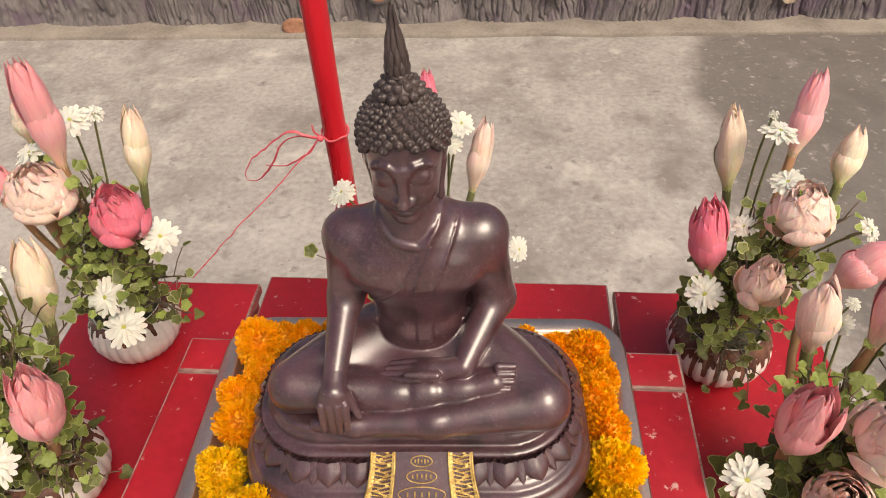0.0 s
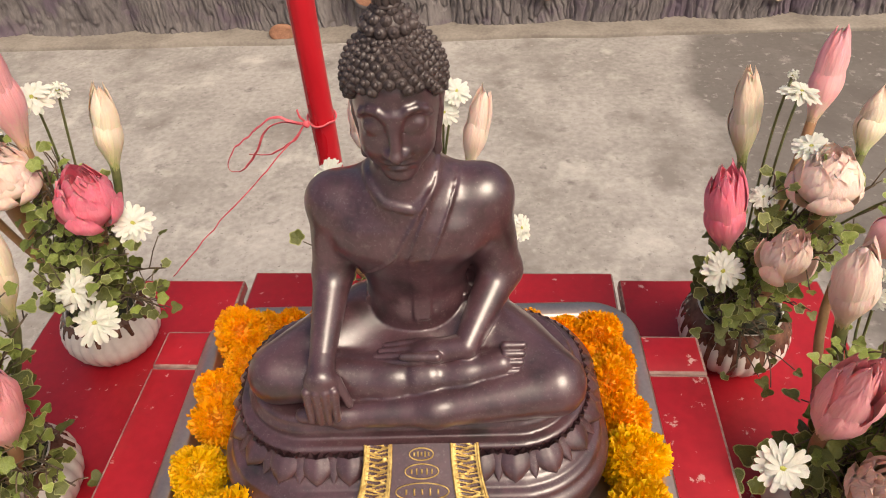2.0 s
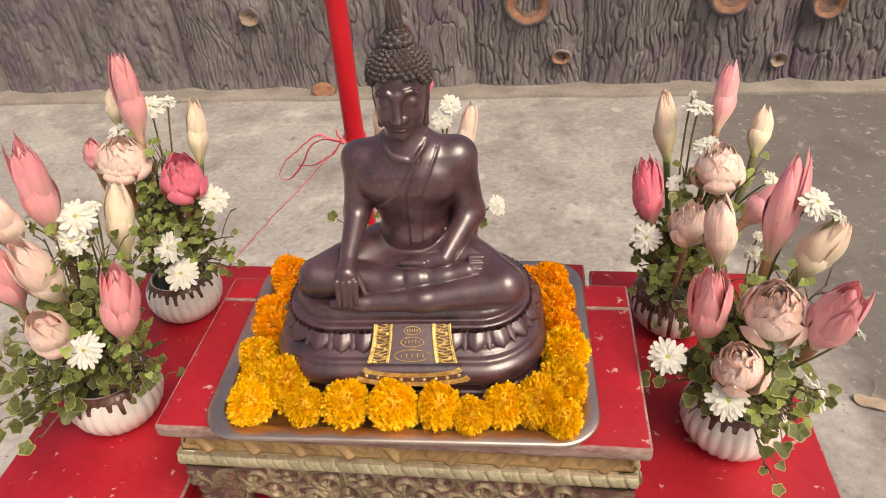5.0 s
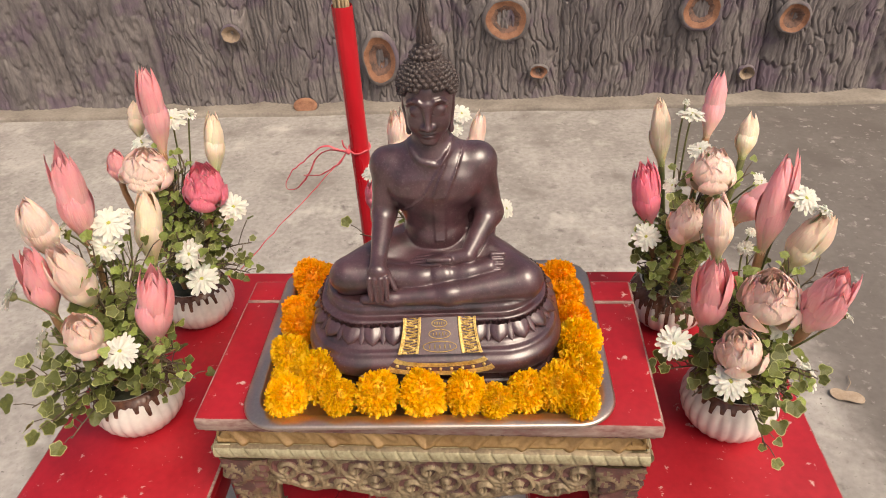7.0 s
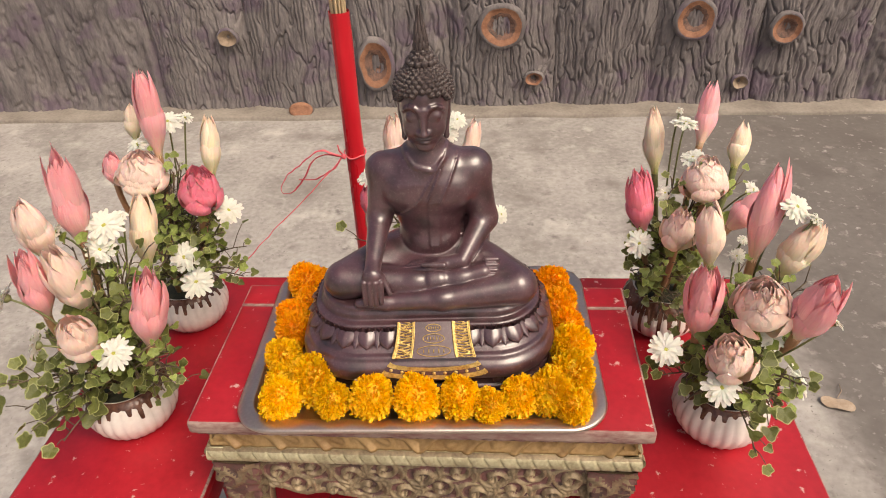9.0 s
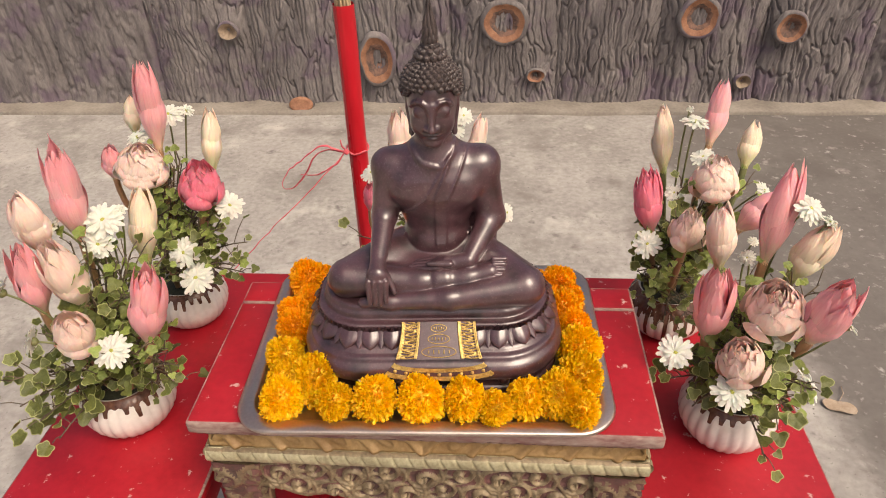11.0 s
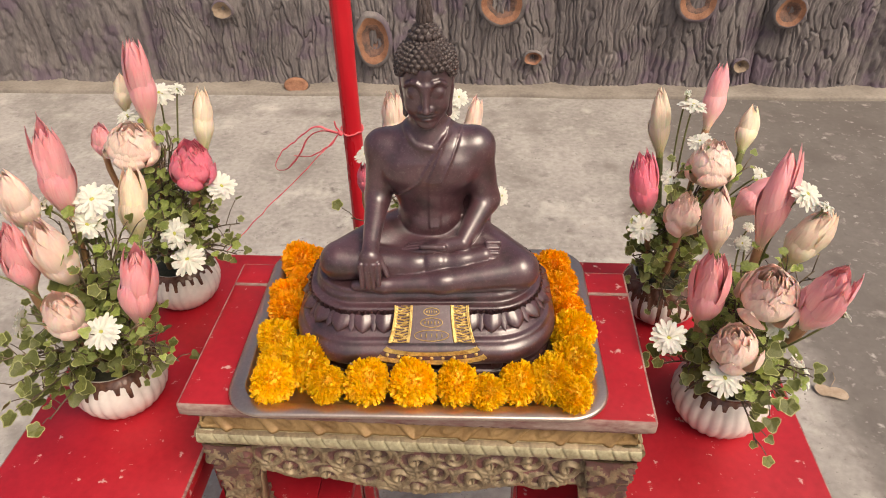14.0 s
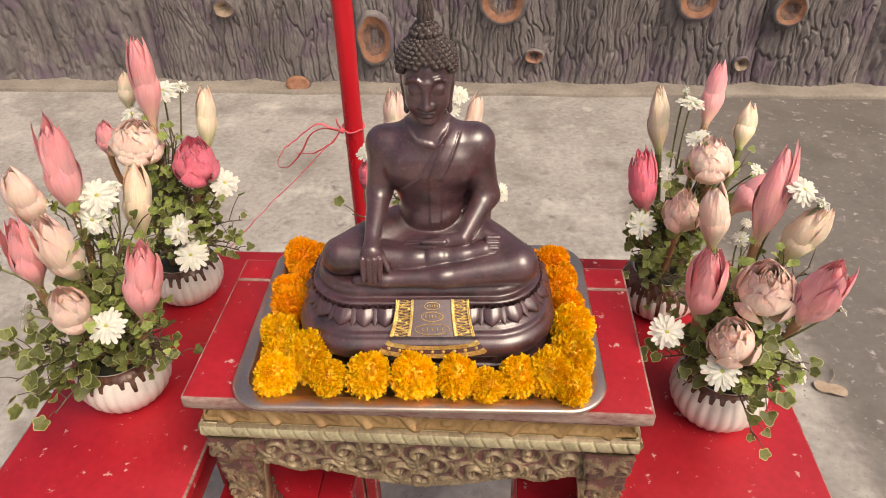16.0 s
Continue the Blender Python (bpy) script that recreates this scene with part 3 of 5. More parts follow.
TRAY = (0.0005, 0.159)
bm = bmesh.new()
rings = []
hx, hy = 0.2455, 0.1745
for inset, z in ((0.0, 0.0085), (-0.0012, 0.0105), (0.0, 0.0135), (0.002, 0.0145), (0.018, 0.0140), (0.0205, 0.0125), (0.027, 0.0035), (0.032, 0.0022), (0.033, 0.0004), (0.026, 0.0008), (0.019, 0.0112), (0.002, 0.0122)):
    rings.append([bm.verts.new((x, y, z)) for x, y in round_rect(hx - inset, hy - inset, 0.052 - inset * 0.7)])
n = len(rings[0])
for i in (7,):
    bm.faces.new(rings[i])
for i, (a, b) in enumerate(zip(rings, rings[1:] + rings[:1])):
    if i == 7:
        continue
    for k in range(n):
        bm.faces.new((a[k], a[(k + 1) % n], b[(k + 1) % n], b[k]))
bm.faces.new(rings[8][::-1])
bmesh.ops.recalc_face_normals(bm, faces=bm.faces)
tray = tagged(solid("serving_tray", bm, STEEL), "rectangular stainless steel tray with rounded corners on the altar table", "tray")
tray.matrix_basis = pose(TRAY[0], TRAY[1], HIGH + 0.0005, 0, 0, 1.8)
FLOOR = HIGH + 0.003


# ---- statue ----
def net(lo, hi, cell, field, relax=2):
    """The surface where field() is zero, as vertices and quads (surface nets)."""
    ax = [np.arange(a, b, cell) for a, b in zip(lo, hi)]
    X, Y, Z = np.meshgrid(*ax, indexing="ij", sparse=True)
    F = field(X, Y, Z).astype(np.float32)
    s = F < 0
    shp = tuple(k - 1 for k in F.shape)
    total, count = np.zeros(shp + (3,), np.float32), np.zeros(shp, np.float32)
    corner = lambda G, c: G[c[0]:c[0] + shp[0], c[1]:c[1] + shp[1], c[2]:c[2] + shp[2]]
    for axis in range(3):
        others = [a for a in range(3) if a != axis]
        for p in (0, 1):
            for q in (0, 1):
                c0 = [0, 0, 0]
                c0[others[0]], c0[others[1]] = p, q
                c1 = list(c0)
                c1[axis] = 1
                f0, f1 = corner(F, c0), corner(F, c1)
                cross = (f0 < 0) != (f1 < 0)
                tt = np.where(cross, f0 / np.where(cross, f0 - f1, 1), 0)
                for a in range(3):
                    total[..., a] += np.where(cross, tt if a == axis else c0[a], 0)
                count += cross
    live = count > 0
    ids = np.full(shp, -1, np.int64)
    where = np.argwhere(live)
    ids[live] = np.arange(len(where))
    verts = (where + total[live] / count[live][:, None]) * cell + np.array([a[0] for a in ax])
    quads = []
    for axis in range(3):
        o1, o2 = (axis + 1) % 3, (axis + 2) % 3
        lim = [slice(1, k) for k in shp]
        lim[axis] = slice(0, shp[axis])
        base = s[tuple(lim)]
        up = [slice(1, k) for k in shp]
        up[axis] = slice(1, shp[axis] + 1)
        cr = base != s[tuple(up)]
        at = np.argwhere(cr)
        flip = base[cr]
        at[:, o1] += 1
        at[:, o2] += 1
        get = lambda d1, d2: ids[tuple((at[:, a] - (d1 if a == o1 else d2 if a == o2 else 0)) for a in range(3))]
        q = np.stack([get(1, 1), get(0, 1), get(0, 0), get(1, 0)], 1)
        q[~flip] = q[~flip][:, ::-1]
        quads.append(q)
    quads = np.concatenate(quads)
    quads = quads[(quads >= 0).all(1)]
    for _ in range(relax):
        total, count = np.zeros_like(verts), np.zeros(len(verts))
        for a in range(4):
            for b in (quads[:, a - 1], quads[:, (a + 1) % 4]):
                for c in range(3):
                    total[:, c] += np.bincount(quads[:, a], verts[b, c], len(verts))
                count += np.bincount(quads[:, a], minlength=len(verts))
        verts = verts * 0.5 + 0.5 * total / np.maximum(count, 1)[:, None]
    return verts, quads


def ball(c, r):
    """An ellipsoid's field."""
    r = np.array((r, r, r) if np.isscalar(r) else r, float)

    def f(X, Y, Z):
        k = np.sqrt(((X - c[0]) / r[0]) ** 2 + ((Y - c[1]) / r[1]) ** 2 + ((Z - c[2]) / r[2]) ** 2)
        return (k - 1) * r.min()
    return f


def limb(a, b, ra, rb):
    """A tapered capsule's field."""
    a, b = np.array(a, float), np.array(b, float)
    d = b - a
    dd = (d * d).sum()

    def f(X, Y, Z):
        t = np.clip(((X - a[0]) * d[0] + (Y - a[1]) * d[1] + (Z - a[2]) * d[2]) / dd, 0, 1)
        return np.sqrt((X - a[0] - t * d[0]) ** 2 + (Y - a[1] - t * d[1]) ** 2 + (Z - a[2] - t * d[2]) ** 2) - (ra + (rb - ra) * t)
    return f


def tier(cy, hx, hy, r, z0, z1, soft):
    """A slab with a rounded-oblong plan and softened rims."""
    def f(X, Y, Z):
        qx, qy = np.abs(X) - (hx - r), np.abs(Y - cy) - (hy - r)
        p = np.hypot(np.maximum(qx, 0), np.maximum(qy, 0)) + np.minimum(np.maximum(qx, qy), 0) - r + soft
        h = np.abs(Z - (z0 + z1) / 2) - (z1 - z0) / 2 + soft
        return np.minimum(np.maximum(p, h), 0) + np.hypot(np.maximum(p, 0), np.maximum(h, 0)) - soft
    return f


def blend(fields, k):
    """Joins fields with a fillet of about k."""
    def f(X, Y, Z):
        out = None
        for g in fields:
            v = g(X, Y, Z)
            if out is None:
                out = v
            else:
                h = np.clip(0.5 + 0.5 * (v - out) / k, 0, 1)
                out = v + (out - v) * h - k * h * (1 - h)
        return out
    return f


def union(*fields):
    def f(X, Y, Z):
        out = fields[0](X, Y, Z)
        for g in fields[1:]:
            out = np.minimum(out, g(X, Y, Z))
        return out
    return f


def column(cy, keys):
    """An upright body of oval section, from (height, half width, half depth)."""
    keys = np.array(keys)

    def f(X, Y, Z):
        rx, ry = np.interp(Z, keys[:, 0], keys[:, 1]), np.interp(Z, keys[:, 0], keys[:, 2])
        d = (np.hypot(X / rx, (Y - cy) / ry) - 1) * np.minimum(rx, ry) * 0.9
        return np.maximum(d, np.maximum(Z - keys[-1, 0], keys[0, 0] - Z))
    return f


CX = 0.016          # the statue's middle
BY = 0.165          # the middle of its base

torso = column(0.214, ((1.14, 0.056, 0.044), (1.165, 0.052, 0.044), (1.188, 0.0455, 0.042), (1.205, 0.0435, 0.040), (1.23, 0.051, 0.042),
                       (1.262, 0.063, 0.045), (1.285, 0.066, 0.042), (1.302, 0.058, 0.036), (1.316, 0.038, 0.029), (1.33, 0.02, 0.02)))
trunk_f = blend([torso, ball((0, 0.190, 1.186), (0.034, 0.021, 0.020)), ball((-0.029, 0.187, 1.266), (0.027, 0.015, 0.019)), ball((0.029, 0.187, 1.266), (0.027, 0.015, 0.019)),
                 ball((-0.059, 0.213, 1.289), 0.0240), ball((0.059, 0.213, 1.290), 0.0245),
                 limb((0, 0.208, 1.30), (0, 0.206, 1.345), 0.0225, 0.0190)], 0.016)
arm_r = blend([limb((-0.059, 0.213, 1.287), (-0.069, 0.196, 1.224), 0.0220, 0.0165), limb((-0.069, 0.196, 1.224), (-0.074, 0.128, 1.195), 0.0165, 0.0108)], 0.008)
arm_l = blend([limb((0.060, 0.213, 1.287), (0.074, 0.205, 1.213), 0.0225, 0.0178), limb((0.074, 0.205, 1.213), (0.042, 0.142, 1.186), 0.0180, 0.0112)], 0.008)
# the robe's fall between the chest and the arm it hangs over
flap = blend([limb((0.050, 0.226, 1.272), (0.062, 0.220, 1.180), 0.014, 0.019), limb((0.062, 0.220, 1.180), (0.070, 0.190, 1.168), 0.018, 0.012)], 0.01)
legs = blend([limb((-0.042, 0.203, 1.160), (-0.119, 0.142, 1.160), 0.0345, 0.0255), limb((0.036, 0.203, 1.160), (0.114, 0.128, 1.155), 0.0345, 0.0265),
              ball((0, 0.174, 1.150), (0.112, 0.062, 0.0300))], 0.018)
shin_top = blend([limb((-0.118, 0.137, 1.162), (-0.02, 0.130, 1.161), 0.0240, 0.0180), limb((-0.02, 0.130, 1.161), (0.040, 0.131, 1.165), 0.0178, 0.0145), limb((0.040, 0.131, 1.165), (0.070, 0.133, 1.173), 0.0140, 0.0122)], 0.008)
shin_low = blend([limb((0.114, 0.122, 1.155), (0.015, 0.106, 1.150), 0.0245, 0.0150), limb((0.015, 0.106, 1.150), (-0.060, 0.104, 1.148), 0.0148, 0.0105), limb((-0.060, 0.104, 1.147), (-0.095, 0.107, 1.145), 0.0105, 0.0075)], 0.008)
hand_r = union(blend([limb((-0.074, 0.128, 1.195), (-0.0745, 0.113, 1.189), 0.0108, 0.0112), ball((-0.0745, 0.108, 1.184), (0.0142, 0.0085, 0.0125))], 0.006),
               *[limb((-0.0855 + 0.0074 * k, 0.1020 - 0.0012 * math.sin(k * 1.05), 1.183), (-0.0850 + 0.0070 * k, 0.0955, 1.1545 - 0.004 * math.sin(k * 1.05 + 0.2)), 0.0042, 0.0032) for k in range(4)])
thumb = limb((-0.063, 0.112, 1.187), (-0.0535, 0.103, 1.165), 0.0046, 0.0034)
hand_l = union(blend([limb((0.042, 0.142, 1.186), (0.014, 0.142, 1.182), 0.0112, 0.0095), ball((0.010, 0.142, 1.181), (0.016, 0.0145, 0.0070))], 0.006),
               *[limb((0.004, 0.1305 + 0.0070 * k, 1.182 - 0.0002 * k), (-0.034 + 0.004 * abs(k - 1), 0.1340 + 0.0062 * k, 1.177), 0.0045, 0.0031) for k in range(4)], limb((0.018, 0.130, 1.188), (-0.010, 0.131, 1.1885), 0.0046, 0.0034))
toes = union(*[limb((0.074, 0.1400 - 0.0050 * k, 1.1880 - 0.0050 * k), (0.0890 - 0.0012 * k, 0.1400 - 0.0050 * k, 1.1880 - 0.0050 * k), 0.0041, 0.0034) for k in range(5)])


def robe(X, Y, Z):
    """How far the robe stands proud of the chest: a sash and two hems that cross it."""
    front = np.clip((0.225 - Y) / 0.01, 0, 1)

    def band(x0, z0, x1, z1, half, lift):
        dx, dz = x1 - x0, z1 - z0
        L = math.hypot(dx, dz)
        t = ((X - x0) * dx + (Z - z0) * dz) / L
        d = np.abs((X - x0) * dz - (Z - z0) * dx) / L
        on = np.clip((half - d) / 0.0012 + 0.5, 0, 1) * np.clip(t / 0.002 + 0.5, 0, 1) * np.clip((L - t) / 0.002 + 0.5, 0, 1)
        return lift * on
    sash = band(0.036, 1.327, 0.008, 1.262, 0.0092, 0.0010) + band(0.008, 1.262, 0.006, 1.193, 0.0070, 0.0010)
    lines = band(0.028, 1.327, -0.0005, 1.262, 0.0012, 0.0019) + band(-0.0005, 1.264, 0.0005, 1.193, 0.0010, 0.0010) + band(0.045, 1.324, 0.0165, 1.262, 0.0012, 0.0019) + band(0.0165, 1.264, 0.0120, 1.193, 0.0010, 0.0010)
    lines = lines + band(-0.0005, 1.1935, 0.0125, 1.1935, 0.0012, 0.0012) + band(0.024, 1.327, -0.006, 1.262, 0.0006, 0.0010)
    hem = band(0.022, 1.318, -0.012, 1.262, 0.0014, 0.0019) + band(-0.012, 1.262, -0.046, 1.230, 0.0014, 0.0019)
    neck = np.maximum(np.maximum(band(-0.031, 1.324, -0.016, 1.3075, 0.0030, 0.0020), band(-0.017, 1.3082, 0.008, 1.3025, 0.0030, 0.0020)), band(0.007, 1.3022, 0.030, 1.320, 0.0030, 0.0020))
    return (np.maximum(sash, neck) + lines + hem) * front


waist = blend([limb((-0.043, 0.192, 1.196), (-0.030, 0.178, 1.178), 0.0022, 0.0022), limb((-0.030, 0.178, 1.178), (0, 0.168, 1.1695), 0.0022, 0.0024), limb((0, 0.168, 1.1695), (0.030, 0.178, 1.178), 0.0024, 0.0022), limb((0.030, 0.178, 1.178), (0.043, 0.192, 1.196), 0.0022, 0.0022)], 0.004)
anklets = union(limb((0.002, 0.1304, 1.1624), (0.0045, 0.1304, 1.1626), 0.0192, 0.0191), limb((0.0085, 0.1305, 1.1630), (0.0105, 0.1305, 1.1631), 0.0188, 0.0187))


def body(X, Y, Z):
    b = blend([lambda *p: trunk_f(*p) - robe(*p), arm_l], 0.010)(X, Y, Z)
    out = np.minimum(b, blend([trunk_f, arm_r], 0.006)(X, Y, Z))
    return np.minimum.reduce([out, flap(X, Y, Z), blend([legs, shin_top], 0.006)(X, Y, Z), blend([legs, shin_low], 0.006)(X, Y, Z), waist(X, Y, Z), anklets(X, Y, Z)])


def base(X, Y, Z):
    return np.minimum.reduce([t(X + BASE_X, Y, Z) for t in TIERS])


BASE_X = 0.008      # the base stands a little off the figure's middle
TIERS = (tier(BY, 0.171, 0.110, 0.080, FLOOR, 1.040, 0.004), tier(BY, 0.167, 0.106, 0.078, 1.036, 1.057, 0.008), tier(BY, 0.176, 0.117, 0.084, 1.054, 1.086, 0.014), tier(BY, 0.168, 0.107, 0.078, 1.080, 1.092, 0.004),
         tier(BY, 0.150, 0.078, 0.066, 1.086, 1.121, 0.005), tier(BY, 0.156, 0.087, 0.070, 1.086, 1.106, 0.008), tier(BY, 0.163, 0.097, 0.073, 1.086, 1.098, 0.008),
         tier(BY, 0.156, 0.078, 0.068, 1.1135, 1.1225, 0.003), tier(BY, 0.1475, 0.066, 0.060, 1.120, 1.134, 0.005), tier(BY, 0.1440, 0.062, 0.058, 1.132, 1.141, 0.003))


head_core = blend([ball((0, 0.207, 1.384), (0.0308, 0.0335, 0.046)), ball((0, 0.1985, 1.356), (0.0242, 0.0240, 0.026)), ball((0, 0.1825, 1.3350), (0.0105, 0.0080, 0.0065)),
                   ball((-0.0150, 0.1865, 1.3580), (0.0090, 0.0080, 0.0100)), ball((0.0150, 0.1865, 1.3580), (0.0090, 0.0080, 0.0100))], 0.010)
BROW = ((0.0030, 0.1739, 1.3790), (0.0055, 0.1739, 1.3855), (0.0105, 0.1745, 1.3895), (0.0165, 0.1772, 1.3900), (0.0225, 0.1817, 1.3865), (0.0262, 0.1867, 1.3815))
brow = [limb((s * a[0], *a[1:]), (s * b[0], *b[1:]), 0.0010, 0.0009) for s in (-1, 1) for a, b in zip(BROW, BROW[1:])]
lids = [ball((s * 0.0136, 0.1812, 1.3762), (0.0088, 0.0062, 0.0070)) for s in (-1, 1)]
LASH = ((0.0058, 0.1748, 1.3732), (0.0100, 0.1738, 1.3712), (0.0145, 0.1742, 1.3706), (0.0190, 0.1762, 1.3722), (0.0226, 0.1790, 1.3748))
slits = union(*[limb((s * a[0], *a[1:]), (s * b[0], *b[1:]), 0.0008, 0.0008) for s in (-1, 1) for a, b in zip(LASH, LASH[1:])],
              limb((-0.0082, 0.1762, 1.3480), (-0.0035, 0.1740, 1.3458), 0.0005, 0.0006), limb((-0.0035, 0.1740, 1.3458), (0, 0.1735, 1.3464), 0.0006, 0.0006),
              limb((0, 0.1735, 1.3464), (0.0035, 0.1740, 1.3458), 0.0006, 0.0006), limb((0.0035, 0.1740, 1.3458), (0.0082, 0.1762, 1.3480), 0.0006, 0.0005))
nose = blend([limb((0, 0.1738, 1.3850), (0, 0.1668, 1.3585), 0.0027, 0.0040), ball((0, 0.1668, 1.3572), (0.0042, 0.0040, 0.0036)), ball((-0.0053, 0.1716, 1.3568), (0.0032, 0.0040, 0.0030)), ball((0.0053, 0.1716, 1.3568), (0.0032, 0.0040, 0.0030))], 0.003)
mouth = union(ball((-0.0030, 0.1762, 1.3478), (0.0062, 0.0030, 0.0018)), ball((0.0030, 0.1762, 1.3478), (0.0062, 0.0030, 0.0018)), ball((0, 0.1764, 1.3436), (0.0066, 0.0034, 0.0022)))
ears = union(*[blend([ball((s * 0.0312, 0.2105, 1.381), (0.0022, 0.0070, 0.0120)), limb((s * 0.0305, 0.2085, 1.372), (s * 0.0268, 0.2060, 1.340), 0.0019, 0.0030), ball((s * 0.0268, 0.2060, 1.338), (0.0030, 0.0036, 0.0045)), ball((s * 0.0345, 0.2140, 1.392), (0.0016, 0.0035, 0.0080))], 0.004) for s in (-1, 1)])
hair = ball((0, 0.2115, 1.398), (0.0335, 0.0375, 0.0325))
bun = ball((0, 0.2125, 1.432), (0.0165, 0.0165, 0.0150))


def hairline(Y, Z):
    return 1.4095 - np.clip(Y - 0.172, 0, 0.06) * 0.62 - Z


def head(X, Y, Z):
    face = blend([head_core, *lids], 0.003)(X, Y, Z)
    face = blend([lambda *p: face, nose], 0.006)(X, Y, Z)
    face = blend([lambda *p: face, *brow], 0.005)(X, Y, Z)
    face = blend([lambda *p: face, mouth], 0.0025)(X, Y, Z)
    face = np.maximum(face, -slits(X, Y, Z))
    crown = np.maximum(blend([hair, bun], 0.005)(X, Y, Z), hairline(Y, Z))
    return np.minimum.reduce([face, crown, ears(X, Y, Z), limb((0, 0.206, 1.312), (0, 0.206, 1.35), 0.0222, 0.0198)(X, Y, Z)])


def statue():
    V, Q, I = [], [], []

    def take(v, q, mi):
        Q.append(np.asarray(q) + sum(len(x) for x in V))
        V.append(np.asarray(v, float))
        I.append(np.full(len(q), mi))
    take(*net((-0.190, 0.018, FLOOR - 0.006), (0.190, 0.30, 1.156), 0.0026, base), 0)
    take(*net((-0.150, 0.085, 1.128), (0.150, 0.268, 1.345), 0.0017, body), 0)
    take(*net((-0.095, 0.083, 1.138), (0.100, 0.180, 1.210), 0.0011, union(hand_r, thumb, hand_l, toes)), 0)
    v, q = net((-0.046, 0.158, 1.312), (0.046, 0.258, 1.462), 0.00095, head, 1)
    take(v, q, 0)
    top = (v[q].mean(1)[:, 2] > 1.4095 - np.clip(v[q].mean(1)[:, 1] - 0.172, 0, 0.06) * 0.62 - 0.0005) & (np.hypot(v[q].mean(1)[:, 0] / 0.0310, (v[q].mean(1)[:, 1] - 0.2115) / 0.0360) > 0.2)
    I[-1] = np.where(top, 1, 0)

    def bead(c, r, squash, axis, mi, nu=9, nv=6):
        """A small knob on an axis."""
        m = Vector(axis).to_track_quat("Z", "Y").to_matrix()
        v, q = [], []
        for j in range(nv + 1):
            for k in range(nu):
                ph, a = math.pi * j / nv, 2 * math.pi * k / nu
                v.append(Vector(c) + m @ Vector((r * math.sin(ph) * math.cos(a), r * math.sin(ph) * math.sin(a), r * squash * math.cos(ph))))
        for j in range(nv):
            for k in range(nu):
                q.append((j * nu + k, j * nu + (k + 1) % nu, (j + 1) * nu + (k + 1) % nu, (j + 1) * nu + k))
        take(v, np.array(q)[:, ::-1], mi)
    # rows of hair curls
    for row in range(12):
        ph = radians(105 - row * 8.6)
        ring = math.sin(ph)
        count = max(6, round(2 * math.pi * 0.0345 * ring / 0.0082))
        for k in range(count):
            a = 2 * math.pi * (k + 0.5 * (row % 2)) / count
            d = Vector((math.sin(ph) * math.sin(a), -math.sin(ph) * math.cos(a), math.cos(ph)))
            p = Vector((0.0335 * d.x, 0.2115 + 0.0375 * d.y, 1.398 + 0.0325 * d.z))
            if p.z < 1.4065 - min(max(p.y - 0.172, 0), 0.06) * 0.62 or p.z > 1.4270:
                continue
            bead(p, 0.0047, 0.85, d, 1)
            bead(p + d * 0.0036, 0.0024, 0.9, d, 1, 7, 4)
    for row, (z, r, n) in enumerate(((1.4275, 0.0178, 13), (1.4345, 0.0160, 12), (1.4405, 0.0115, 9), (1.4445, 0.0072, 6))):
        for k in range(n):
            a = 2 * math.pi * (k + 0.5 * row) / n
            d = Vector((math.sin(a), -math.cos(a), 0.5))
            p = Vector((r * math.sin(a), 0.2125 - r * math.cos(a), z))
            bead(p, 0.0046, 0.9, d, 1)
            bead(p + d.normalized() * 0.0032, 0.0022, 0.9, d, 1, 7, 4)
    # flame finial: overlapping tongues round a core, in three tiers
    for z0, z1, r, n, wide in ((1.4465, 1.464, 0.0080, 11, 0.0028), (1.451, 1.476, 0.0074, 9, 0.0026), (1.456, 1.488, 0.0060, 8, 0.0024), (1.461, 1.5000, 0.0036, 5, 0.0020)):
        for k in range(n):
            a = 2 * math.pi * (k + 0.37 * n) / n
            u = Vector((math.sin(a), -math.cos(a), 0))
            bm = bmesh.new()
            pts = [Vector((0, 0.2125, z0 + (z1 - z0) * q)) + u * r * (0.86 + 0.25 * math.sin(q * 2.6)) * (1 - 0.55 * q ** 1.6) for q in np.linspace(0, 1, 8)]
            tube(bm, pts, [wide * max(0.12, math.sin(0.5 + 2.45 * q)) for q in np.linspace(0, 1, 8)], 7)
            bm.verts.index_update()
            take([v.co for v in bm.verts], [[v.index for v in f.verts] for f in bm.faces if len(f.verts) == 4], 1)
            bm.free()
    bead((0, 0.2125, 1.4480), 0.0100, 0.35, (0, 0, 1), 1, 16, 8)
    # lotus petals round the waist of the base, points down
    def around(hx, hy, r, q):
        """The point and outward way at the share q of a rounded oblong's rim."""
        a, b, c = 2 * (hx - r), 2 * (hy - r), math.pi * r / 2
        d = (q % 1.0) * (2 * a + 2 * b + 4 * c)
        for n, (sx, sy) in enumerate(((0, -1), (1, 0), (0, 1), (-1, 0))):
            run = a if n % 2 == 0 else b
            o, t = Vector((sx, sy, 0)), Vector((-sy, sx, 0))
            far = hy if n % 2 == 0 else hx
            if d < run:
                return Vector((-BASE_X, BY, 0)) + o * far + t * (d - run / 2), o
            d -= run
            if d < c:
                u = d / r
                w = o * math.cos(u) + t * math.sin(u)
                return Vector((-BASE_X, BY, 0)) + o * (far - r) + t * (run / 2) + w * r, w
            d -= c
        return Vector((0, BY - hy, 0)), Vector((0, -1, 0))
    m = 58
